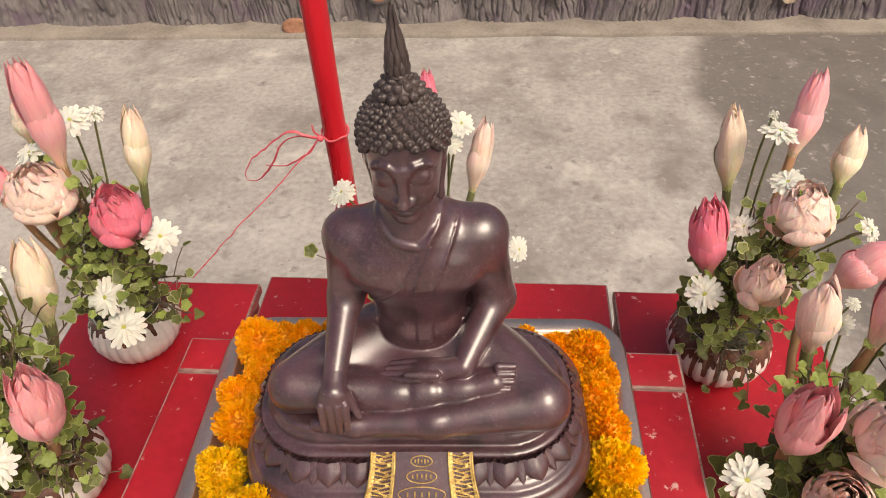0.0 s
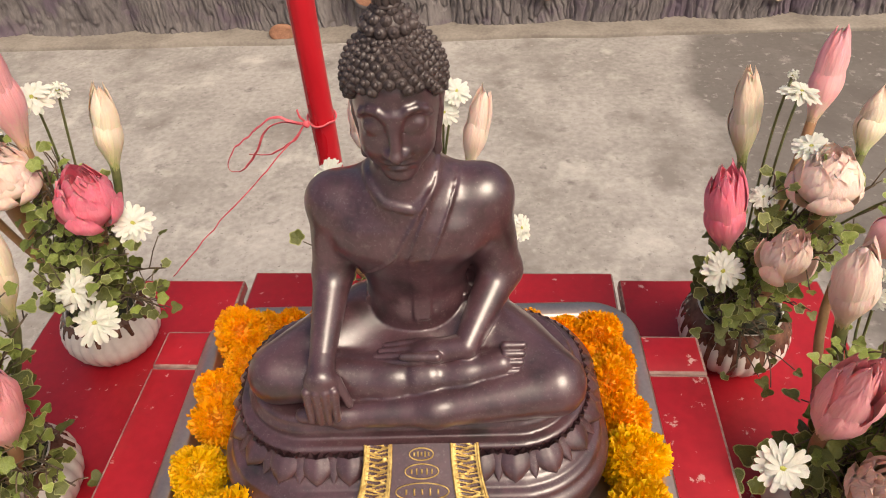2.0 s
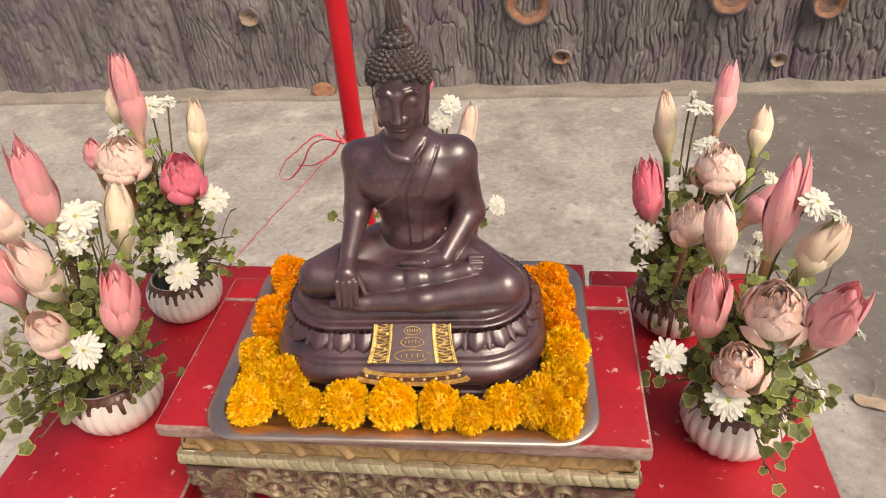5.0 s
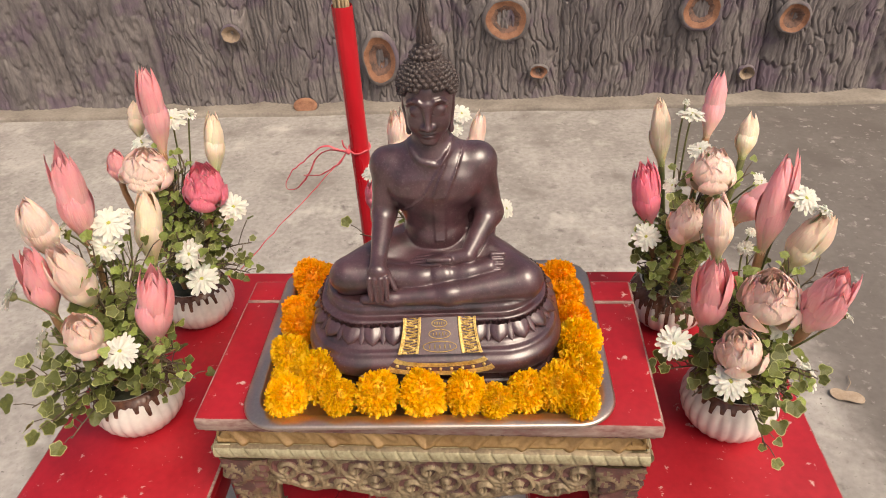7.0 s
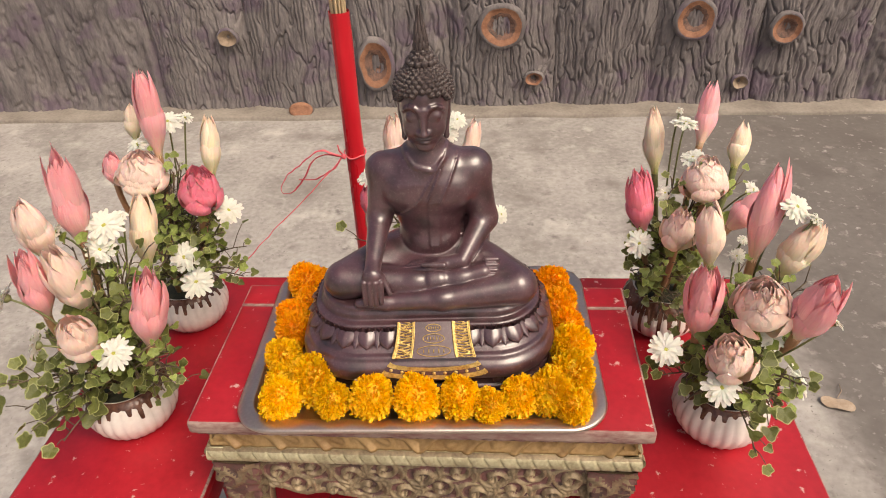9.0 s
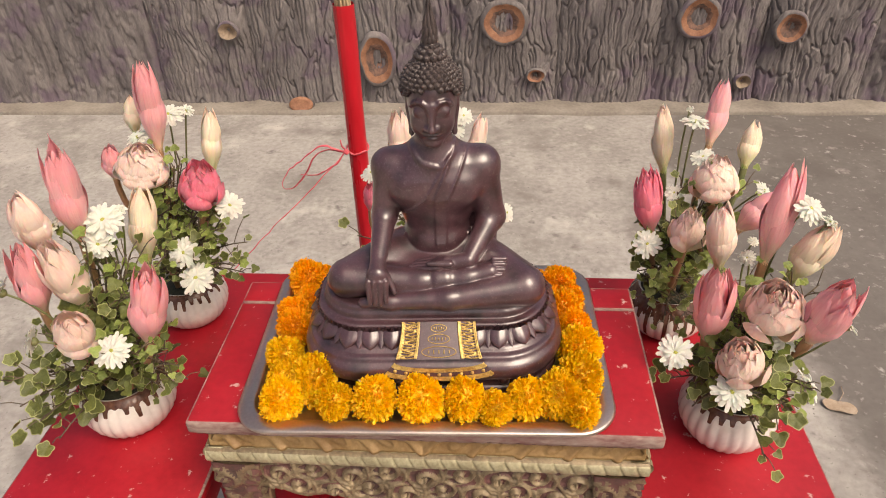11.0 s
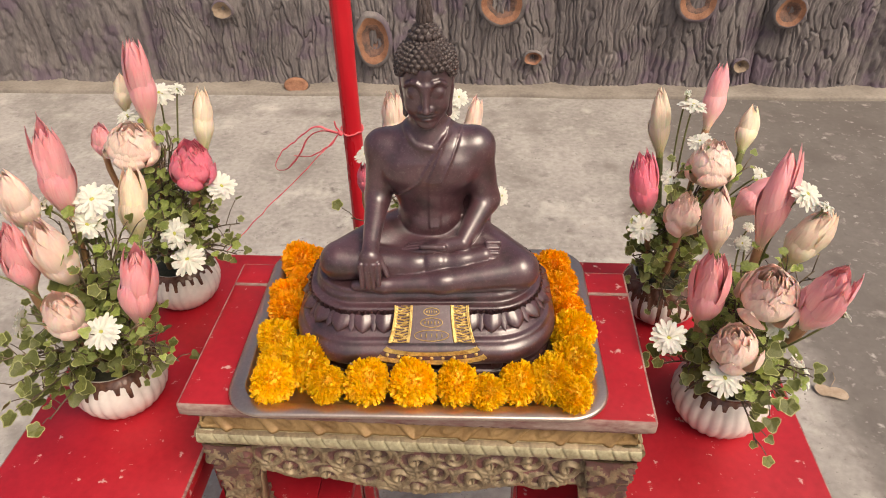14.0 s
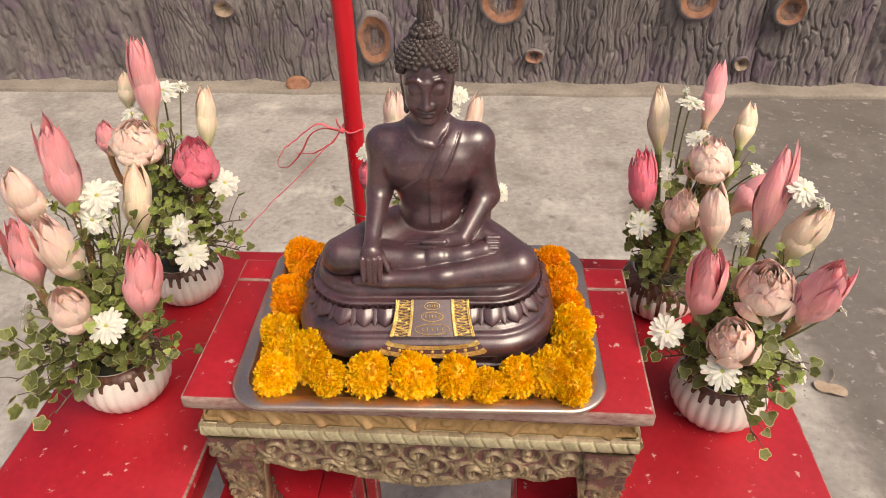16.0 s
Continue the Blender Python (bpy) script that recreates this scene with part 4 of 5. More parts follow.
    for k in range(m):
        big = k % 2 == 0
        p, o = around(0.1515, 0.0775, 0.0655, (k + 0.5) / m)
        side = Vector((-o.y, o.x, 0))
        v, q = [], []
        for j in range(9):
            t = j / 8
            wd = (0.0122 if big else 0.0060) * (0.90 + 0.25 * math.sin(t * 2.8)) * max(0.0, 1 - t ** (3.4 if big else 1.8)) ** 0.7
            for i in range(9):
                u = i / 4 - 1
                bulge = (0.0062 if big else 0.0022) * (1 - u * u) ** 0.7 * math.sin(math.pi * (0.12 + 0.80 * t)) + (0.0012 if i == 4 and big else 0)
                v.append(p + side * wd * u + o * (bulge + 0.0015 + 0.0160 * t ** 1.35) + Vector((0, 0, 1.1150 - 0.0185 * t)))
        for j in range(8):
            for i in range(8):
                q.append((j * 9 + i, j * 9 + i + 1, (j + 1) * 9 + i + 1, (j + 1) * 9 + i))
        take(v, q, 0)
    # zigzag rim above the petals
    for k in range(96):
        p, o = around(0.1555, 0.0775, 0.0675, k / 96)
        side = Vector((-o.y, o.x, 0))
        c = p + Vector((0, 0, 1.1175))
        v = [c - side * 0.0046 + Vector((0, 0, 0.0035)), c + side * 0.0046 + Vector((0, 0, 0.0035)), c + o * 0.0030 - Vector((0, 0, 0.0050)), c + o * 0.0038 + Vector((0, 0, 0.0020)), c - o * 0.002 - Vector((0, 0, 0.0050))]
        take(v, [(0, 3, 2, 4), (1, 4, 2, 3), (0, 1, 3, 3)][:2], 0)
    # hanging cloth of honour on the base's front: dark field, gilt borders, three ovals with bars, scalloped foot
    def leafy(u, t):
        """A gilt running leaf with beaded edges."""
        if u < 0.12 or u > 0.88:
            return 1.0
        w = (u - 0.5) * 2.2
        return max(0.0, math.cos((t * 13 + 0.55 * abs(w)) * 2 * math.pi), 1 - abs(w - 0.55 * math.sin(t * 5 * 2 * math.pi)) * 4)

    def patch(u0, u1, t0, t1, nu, nt, mi, lift, swell=0.0):
        v, q = [], []
        for j in range(nt + 1):
            t = t0 + (t1 - t0) * j / nt
            for i in range(nu + 1):
                u = u0 + (u1 - u0) * i / nu
                w = 0.0465 + 0.0085 * t ** 2
                h = lift + swell * (leafy(i / nu, j / nt) if swell else 0)
                v.append((u * w + 0.002, 0.0935 - 0.037 * t - h * 0.67, 1.1215 - 0.033 * t + h * 0.74 - 0.0008 * u * u))
        for j in range(nt):
            for i in range(nu):
                a = j * (nu + 1) + i
                q.append((a, a + nu + 1, a + nu + 2, a + 1))
        take(v, np.array(q), mi)
        if swell:
            I[-1] = np.array([mi if leafy(i / nu, j / nt) > 0.12 else 0 for j in range(nt) for i in range(nu)])
    patch(-0.56, 0.56, 0, 0.97, 12, 12, 0, 0.006)

    for s in (-1, 1):
        a, b = sorted((s * 0.54, s * 1.0))
        patch(a, b, 0, 0.95, 18, 96, 2, 0.0060, 0.0022)
    for s in (-1, 1):
        for u in (0.54, 1.0):
            bm = bmesh.new()
            tube(bm, [(s * u * (0.0465 + 0.0085 * t * t) + 0.002, 0.0935 - 0.037 * t - 0.0048, 1.1215 - 0.033 * t + 0.0054) for t in np.linspace(0, 0.95, 12)], 0.0013, 6)
            bm.verts.index_update()
            take([v.co for v in bm.verts], [[v.index for v in f.verts] for f in bm.faces if len(f.verts) == 4], 2)
            bm.free()
    for ring in range(3):
        v, q = [], []
        n = 46
        for k in range(n + 1):
            a = math.pi * (k / n - 0.5) * 0.98
            u = math.sin(a)
            for j in range(5):
                pt = 0.0012 * abs(math.sin(k * 2.2)) if ring == 2 and j == 4 else 0
                yz = 0.0 + 0.007 * ring + 0.0017 * j
                h = 0.0075 + (0.0016 * abs(math.sin(k * 1.3 + j)) if ring != 1 else 0.0005)
                v.append((u * (0.0565 + 0.0045 * ring + 0.0012 * j) + 0.002, 0.0570 - 0.25 * yz - 0.005 * math.cos(a) - h * 0.8, 1.0885 - 0.75 * yz - 0.007 * math.cos(a) + h * 0.5 - pt))
        for k in range(n):
            for j in range(4):
                a = k * 5 + j
                q.append((a, a + 1, a + 6, a + 5))
        take(v, q, 2 if ring != 1 else 0)
    for k in range(9):
        u = (k - 4) / 4.4
        a = math.asin(u)
        bead((u * 0.062 + 0.002, 0.0480 - 0.005 * math.cos(a), 1.0845 - 0.007 * math.cos(a)), 0.0026, 0.7, (0, -1, 0.8), 2, 8, 5)
    for t, half, high in ((0.17, 0.0100, 0.0050), (0.45, 0.0140, 0.0060), (0.78, 0.0220, 0.0070)):
        at = lambda du, dv: Vector((0.002 + du, 0.0935 - 0.037 * t - 0.0046 - dv * 0.75, 1.1215 - 0.033 * t + 0.0052 - dv * 0.66))
        bm = bmesh.new()
        tube(bm, [at(half * math.cos(a), high * math.sin(a)) for a in np.linspace(0, 2 * math.pi, 29)], 0.0006, 5, cap=False)
        for k in range(3 if half < 0.01 else 5):
            u = (k - (1 if half < 0.01 else 2)) * half * 0.30
            hh = high * (0.42 if k % 2 else 0.30)
            tube(bm, [at(u, -hh), at(u, hh)], 0.0007 if half < 0.01 else 0.0009, 4)
        bm.verts.index_update()
        take([v.co for v in bm.verts], [[v.index for v in f.verts] for f in bm.faces if len(f.verts) == 4], 2)
        bm.free()
    # small round lugs on the plinth
    for x in (-0.088, 0.086):
        bead((x, 0.0560, 1.053), 0.0075, 0.5, (0, -1, 0.2), 0, 14, 6)
    V, I = np.concatenate(V), np.concatenate(I)
    faces = [f for q in Q for f in q.tolist()]
    me = raw("statue", V.tolist(), faces, [BRONZE, BRONZE_HAIR, GILT], I)
    ob = new("seated_statue", me)
    ob.matrix_basis = Matrix.Translation((CX, BY, 0)) @ pose(0, 0, 0, 0, 0, 3) @ Matrix.Translation((0, -BY, 0))
    return tagged(ob, "dark bronze seated statue on a lotus base with gilt panel", "statue")


statue()

# ---- marigolds ----
rng = random.Random(7)


def marigold_mesh(seed, mat):
    """A full double marigold of unit radius: ruffled petals in a dense ball, flat below."""
    r = random.Random(seed)
    verts, faces = [], []
    n = 1150
    for k in range(n):
        z = 1 - 1.72 * (k + 0.5) / n
        a = k * 2.39996 + r.uniform(-0.15, 0.15)
        s = math.sqrt(max(0.0, 1 - z * z))
        d = Vector((s * math.cos(a), s * math.sin(a), z))
        side = d.cross(Vector((r.uniform(-1, 1), r.uniform(-1, 1), r.uniform(0.2, 1)))).normalized()
        up = d.cross(side)
        bow = r.uniform(-0.12, 0.12)
        reach = r.uniform(0.86, 1.08) * (1 + 0.06 * math.sin(a * 3 + seed))
        wide = r.uniform(0.040, 0.082)
        b = len(verts)
        for row, (q, w) in enumerate(((0.5, 0.35), (0.82, 0.9), (1.0, 1.0))):
            for c in (-1, -0.4, 0.3, 1):
                ruffle = (r.uniform(-0.045, 0.045)) * (row / 2)
                verts.append(d * (reach * q + ruffle - 0.06 * abs(c) * (row == 2)) + side * wide * w * c + up * (bow * q * q + 0.07 * c * c * (row - 1) + r.uniform(-0.03, 0.03) * row))
        for row in range(2):
            for c in range(3):
                i = b + row * 4 + c
                faces.append((i, i + 1, i + 5, i + 4))
    m, nu, nv = len(verts), 12, 7
    for j in range(nv + 1):
        for k in range(nu):
            ph, a = math.pi * j / nv, 2 * math.pi * k / nu
            verts.append(Vector((0.83 * math.sin(ph) * math.cos(a), 0.83 * math.sin(ph) * math.sin(a), 0.83 * math.cos(ph))))
    for j in range(nv):
        for k in range(nu):
            faces.append((m + j * nu + k, m + (j + 1) * nu + k, m + (j + 1) * nu + (k + 1) % nu, m + j * nu + (k + 1) % nu))
    return raw("marigold", verts, faces, mat)


MARI = {c: [marigold_mesh(s, m) for s in (1, 2, 3)] for c, m in (("yellow", MARI_Y), ("orange", MARI_O))}


def marigold(colour, x, y, wide, tall=1.0, lift=0.0):
    r = wide / 2
    tall *= 1.12
    m = Matrix.Translation((x, y, FLOOR + 0.72 * r * tall + lift)) @ Euler((rng.uniform(-0.35, 0.25), rng.uniform(-0.3, 0.3), rng.uniform(0, 6.28))).to_matrix().to_4x4() @ Matrix.Diagonal((r, r, r * tall, 1))
    ob = place("marigold_flower", rng.choice(MARI[colour]), m)
    return tagged(ob, f"fresh {colour} marigold flower head lying in the steel tray", "flower", "marigolds in the tray")


for x, y, w, t in ((-0.181, 0.020, 0.056, 1.1), (-0.141, 0.049, 0.062, 1.2), (-0.111, 0.020, 0.050, 1.15), (-0.058, 0.024, 0.058, 1.12), (0.002, 0.025, 0.062, 1.08), (0.057, 0.026, 0.054, 1.2), (0.096, 0.019, 0.047, 1.05),
                   (0.134, 0.032, 0.050, 1.2), (0.177, 0.039, 0.060, 1.1), (0.204, 0.020, 0.049, 1.05), (-0.197, 0.102, 0.054, 1.0), (-0.188, 0.060, 0.048, 1.0), (0.206, 0.068, 0.062, 1.15), (0.210, 0.122, 0.061, 1.15)):
    marigold("yellow", x, y, w, t)
for x, y, w, t in ((-0.204, 0.274, 0.060, 1.0), (-0.176, 0.287, 0.042, 0.95), (-0.188, 0.230, 0.046, 1.0), (-0.208, 0.199, 0.048, 1.0), (-0.194, 0.160, 0.054, 1.05), (-0.150, 0.290, 0.046, 0.9), (-0.112, 0.292, 0.046, 0.9),
                   (0.205, 0.168, 0.052, 1.15), (0.193, 0.206, 0.060, 1.1), (0.206, 0.244, 0.048, 1.0), (0.156, 0.284, 0.044, 0.95), (0.193, 0.279, 0.054, 1.0), (0.168, 0.248, 0.046, 0.95), (0.120, 0.292, 0.044, 0.9)):
    marigold("orange", x, y, w, t)
# a broken straw between the flowers
bm = bmesh.new()
tube(bm, bend((-0.060, 0.038, FLOOR + 0.001), (-0.078, 0.030, 1.078), (0.002, 0, 0.004)), 0.0009, 6)
tagged(solid("straw", bm, STICK), "short pale dry straw standing in the tray", "straw")


# ---- vases ----
def vase(x, y, z, size, label, drip_len, ribs=26):
    v = holder("flower_vase", (x, y, z), label, "vase", "flower vases")
    prof = ((0.60, 0.0), (0.66, 0.02), (0.80, 0.14), (0.93, 0.34), (1.0, 0.58), (0.985, 0.80), (0.90, 1.02), (0.80, 1.14), (0.745, 1.20), (0.735, 1.235), (0.705, 1.235), (0.70, 1.19), (0.76, 1.05), (0.80, 0.95))
    bm = bmesh.new()
    lathe(bm, [(r * size, h * size) for r, h in prof], ribs * 6, ribs, 0.035 * size, 0.1 * size, 1.06 * size)
    bmesh.ops.recalc_face_normals(bm, faces=bm.faces)
    body_part = solid("body", bm, CERAMIC, v)
    # glaze that has run down from the rim in drips
    rr = random.Random(int(abs(x) * 1000))
    n, rows = ribs * 6, 12
    verts, faces = [], []
    drops = [rr.uniform(0.3, 1.0) for _ in range(ribs)]
    rad = np.array([(h, r) for r, h in prof[:10]])
    for k in range(n):
        a = 2 * math.pi * k / n
        f = k % 6
        d = drops[k // 6] if f in (2, 3, 4) else 0.22 + 0.12 * drops[k // 6]
        if f in (2, 4):
            d *= 0.93
        for j in range(rows):
            h = 1.24 - drip_len * d * j / (rows - 1)
            h = min(h, 1.236)
            r = np.interp(h, rad[:, 0], rad[:, 1])
            w = 0.035 if 0.1 < h < 1.06 else 0.0
            r = r + w * abs(math.cos(ribs * a / 2)) - w + 0.014 - (0.012 if j == rows - 1 else 0)
            verts.append((r * size * math.cos(a), r * size * math.sin(a), h * size + (0.001 if j == 0 else 0)))
    for k in range(n):
        for j in range(rows - 1):
            p, q = k * rows + j, ((k + 1) % n) * rows + j
            faces.append((p, p + 1, q + 1, q))
    place("glaze", raw("glaze", verts, faces, DRIP), Matrix(), body_part, "brown glaze running down in drips")
    bm = bmesh.new()
    lathe(bm, [(0.70 * size, 0.98 * size), (0.69 * size, 1.13 * size), (0.4 * size, 1.19 * size), (0.05 * size, 1.2 * size)], 24)
    solid("foam", bm, SOIL, v, "dark floral foam")
    return Vector((x, y, z + 1.16 * size))


Lf = vase(-0.522, 0.194, LOW, 0.077, "ribbed white ceramic vase with short brown glaze drips, full of flowers", 0.55)
Lb = vase(-0.515, 0.462, LOW, 0.073, "ribbed white ceramic vase holding pink flowers, near the back edge", 0.4)
Rf = vase(0.470, 0.205, LOW, 0.076, "ribbed white ceramic vase with a brown glazed rim, full of flowers", 0.35)
Rb = vase(0.424, 0.462, LOW, 0.077, "white ceramic vase with long dark brown glaze drips", 1.15)
Ce = vase(-0.015, 0.465, LOW + 0.015, 0.06, "small white ceramic vase standing behind the statue", 0.4)


# ---- flowers ----
def petal_mesh(name, mat, bulge, spread, tip, curl, seed, shut=0.35):
    """A bract of a bud about z, unit length and width, wrapped round the axis, with folds and an uneven rim."""
    verts, faces = [], []
    nu, nv = 11, 13
    for j in range(nv):
        v = j / (nv - 1)
        R = 0.135 * (1 - shut * v ** 3) + (bulge + 0.02) * math.sin(math.pi * min(1.0, v * 0.985) ** 1.45) ** 1.05 + tip * v ** 3
        w = spread * min(1.0, 0.55 + 1.2 * v) * (max(0.0, 1 - v ** 9)) ** 0.52
        for i in range(nu):
            u = 2 * i / (nu - 1) - 1
            a = u * w * (1 + 0.10 * noise.noise((v * 4, seed, u)))
            fold = 0.022 * noise.noise((u * 2.6 + seed * 9, v * 2.2, seed)) + 0.012 * noise.noise((u * 7 + seed, v * 3, 4)) + 0.008 * math.cos(u * 14) * v
            r = R + curl * u * u * v * v + fold * (0.3 + v) + 0.02 * u * u * u * v + 0.05 * max(0, v - 0.8) * noise.noise((u * 3, seed, 8))
            verts.append((r * math.sin(a), -r * math.cos(a), v - 0.03 * u * u * (v > 0.8) + 0.05 * v * v * noise.noise((u * 2.5, seed * 3.3, 2))))
    for j in range(nv - 1):
        for i in range(nu - 1):
            k = j * nu + i
            faces.append((k, k + 1, k + nu + 1, k + nu))
    return raw(name, verts, faces, mat)


PETALS = {}
for m, n in ((PINK, "pink"), (ROSE, "deep pink"), (CREAM, "cream"), (BLUSH, "pale blush")):
    PETALS[m.name] = (n, {"bud": [petal_mesh("petal", m, 0.33, 1.05, 0.0, 0.02, k, 0.55) for k in (1, 2, 3)], "half": [petal_mesh("petal", m, 0.31, 0.92, 0.04, 0.06, k) for k in (4, 5, 6)],
                          "open": [petal_mesh("petal", m, 0.37, 0.80, 0.16, 0.07, k) for k in (7, 8, 9)]})
LAYERS = {"bud": ((3, 0.80, 1.0, 0.3), (4, 0.90, 0.97, 0.8), (4, 0.98, 0.72, 1.2)),
          "half": ((4, 0.58, 0.96, 0), (5, 0.76, 1.0, 1.0), (5, 0.90, 0.93, 2.5), (5, 0.98, 0.66, 4)),
          "open": ((4, 0.40, 0.96, 0), (5, 0.52, 0.98, 0), (6, 0.64, 0.99, 0.5), (7, 0.78, 0.97, 1), (8, 0.92, 0.92, 2), (7, 1.0, 0.84, 4), (4, 0.98, 0.70, 14))}


CORE = {"bud": 0.98, "half": 0.66, "open": 0.42}


def ginger(at, mat, kind, foot, tip, wide):
    """A torch ginger: layered bracts on a stout stem that comes out of the vase at that mouth."""
    foot, tip = Vector(foot), Vector(tip)
    tone, meshes = PETALS[mat.name]
    state = {"bud": "closed", "half": "half-open", "open": "open"}[kind]
    ob = holder("torch_ginger", foot, f"{state} {tone} torch ginger flower on a stout stem", "flower", "torch ginger flowers")
    axis = tip - foot
    q = axis.to_track_quat("Z", "Y").to_matrix().to_4x4()
    long = axis.length
    g = random.Random(int(abs(foot.x * 7919 + foot.z * 1009) * 100))
    wide = wide * (0.80 if kind == "open" else 0.82)
    for n, rw, rl, tilt in LAYERS[kind]:
        a0 = g.uniform(0, 6.28)
        for k in range(n):
            m = q @ Matrix.Rotation(a0 + 2 * math.pi * k / n + g.uniform(-0.2, 0.2), 4, "Z") @ Matrix.Rotation(radians(tilt + g.uniform(-2, 3)), 4, "X") @ Matrix.Diagonal((wide * rw, wide * rw, long * rl * g.uniform(0.95, 1.04), 1))
            place("petal", g.choice(meshes[kind]), m, ob)
    bm = bmesh.new()
    tube(bm, [(0, 0, t) for t in (0, 0.25, 0.5, 0.72, 0.86, 0.94)], [r * CORE[kind] for r in (0.16, 0.24, 0.36, 0.36, 0.22, 0.04)], 12)
    solid("core", bm, mat, ob).matrix_basis = q @ Matrix.Diagonal((wide, wide, long, 1))
    down = Vector(at) + Vector((g.uniform(-0.025, 0.025), g.uniform(-0.025, 0.025), -0.02)) - foot
    bm = bmesh.new()
    pull = -axis.normalized() * min(0.05, down.length * 0.3)
    pts = [(1 - t) ** 2 * Vector((0, 0, 0)) + 2 * t * (1 - t) * (pull * 1.5) + t * t * down for t in np.linspace(0, 1, 9)]
    tube(bm, [q @ Vector((0, 0, long * 0.06))] + pts, [wide * 0.17, wide * 0.165] + [max(0.0052, wide * (0.16 - 0.02 * i)) for i in range(8)], 10)
    solid("stem", bm, STEM_FLESH if kind != "bud" or mat is PINK else STEM, ob)
    return ob


STEM_FLESH = material("pinkish green flower stem", (0.30, 0.20, 0.08), (0.46, 0.24, 0.14), 40, 0.5, 0, 0.2, 200)


def daisy_mesh():
    """White ray petals of unit reach in three layers, facing z."""
    r = random.Random(4)
    verts, faces = [], []
    for n, reach, lift, wide in ((17, 1.0, 0.0, 0.125), (14, 0.84, 0.09, 0.12), (11, 0.62, 0.20, 0.10)):
        for k in range(n):
            a = 2 * math.pi * (k + r.uniform(-0.25, 0.25)) / n
            L = reach * r.uniform(0.88, 1.06)
            droop = r.uniform(-0.16, 0.10)
            tw = r.uniform(-0.3, 0.3)
            b = len(verts)
            for q, w in ((0.12, 0.45), (0.4, 0.85), (0.72, 1.0), (0.93, 0.8), (1.0, 0.3)):
                for c in (-1, 0, 1):
                    x, y = L * q, wide * w * c
                    z = lift * (1 - 0.3 * q) + 0.16 * math.sin(q * 2.4) * (0.6 + lift * 2) + droop * q * q + 0.035 * c * c + tw * y * q
                    verts.append((x * math.cos(a) - y * math.sin(a), x * math.sin(a) + y * math.cos(a), z))
            for j in range(4):
                for c in range(2):
                    i = b + j * 3 + c
                    faces.append((i, i + 1, i + 4, i + 3))
    return raw("petals", verts, faces, DAISY)


DAISY_MESH = daisy_mesh()
bm = bmesh.new()
bmesh.ops.create_icosphere(bm, subdivisions=3, radius=0.21)
for v in bm.verts:
    v.co.z = v.co.z * 0.6 + 0.16
    v.co *= 1 + 0.08 * noise.noise(v.co * 22)
bm.normal_update()
EYE_MESH = bpy.data.meshes.new("eye")
bm.to_mesh(EYE_MESH)
bm.free()
EYE_MESH.materials.append(EYE_C)


def daisy(at, where, wide, face=None, shut=1.0):
    """A white chrysanthemum with its stem; shut above 1 closes its petals upward."""
    where, at = Vector(where), Vector(at)
    out = where - at
    d = Vector(face) if face else (Vector((out.x * 3.2, out.y * 1.5 - 0.45, 0.62)))
    d.normalize()
    ob = holder("chrysanthemum", where, "small white chrysanthemum bud on a thin stem in a vase" if wide < 0.025 else "white chrysanthemum with a yellow-green eye, in a vase", "flower", "white chrysanthemums")
    g = random.Random(int(abs(where.x * 5003 + where.z * 811) * 100))
    q = d.to_track_quat("Z", "Y").to_matrix().to_4x4() @ Matrix.Rotation(g.uniform(0, 6.28), 4, "Z")
    r = wide / 2
    place("petals", DAISY_MESH, q @ Matrix.Diagonal((r / (shut ** 0.5), r / (shut ** 0.5), r * shut, 1)), ob)
    place("eye", EYE_MESH, q @ Matrix.Diagonal((r, r, r, 1)), ob, "yellow-green flower eye")
    bm = bmesh.new()
    tube(bm, [q @ Vector((0, 0, r * 0.15)), q @ Vector((0, 0, -r * 0.14)), q @ Vector((0, 0, -r * 0.28))], [r * 0.3, r * 0.26, 0.0018], 8)
    end = at + Vector((g.uniform(-0.03, 0.03), g.uniform(-0.03, 0.03), -0.015)) - where
    pull = -d * min(0.05, end.length * 0.4)
    tube(bm, [(2 * t * (1 - t) * (pull * 1.6) + t * t * end) - d * r * 0.2 * (1 - t) for t in np.linspace(0, 1, 10)], 0.0016, 6)
    solid("stem", bm, STEM, ob)
    return ob


def leaf_mesh(seed, body, rim, lobes):
    """A rounded, scalloped leaf of unit length from its stalk, cupped, with a paler margin."""
    r = random.Random(seed)
    n = 26
    verts, faces, idx = [(0, 0.42, -0.05)], [], []
    for ring in (0.5, 0.88, 1.0):
        for k in range(n):
            a = 2 * math.pi * k / n
            rad = (0.48 + (0.10 if lobes == 3 else 0.05) * math.cos(lobes * a) + 0.012 * math.cos(11 * a)) * (1 - 0.22 * math.exp(-((a - math.pi) / 0.5) ** 2))
            x, y = rad * ring * math.sin(a), 0.45 + rad * ring * math.cos(a)
            z = 0.16 * (abs(x) * 1.5) ** 1.5 - 0.10 * (y - 0.4) ** 2 + 0.035 * math.sin(lobes * a + seed) * ring + r.uniform(-0.015, 0.015)
            verts.append((x, y, z))
    for k in range(n):
        faces.append((0, 1 + k, 1 + (k + 1) % n))
        idx.append(0)
        for i in range(2):
            p = 1 + i * n
            faces.append((p + k, p + n + k, p + n + (k + 1) % n, p + (k + 1) % n))
            idx.append(0 if i == 0 else 1)
    return raw("leaf", verts, faces, [body, rim], idx)


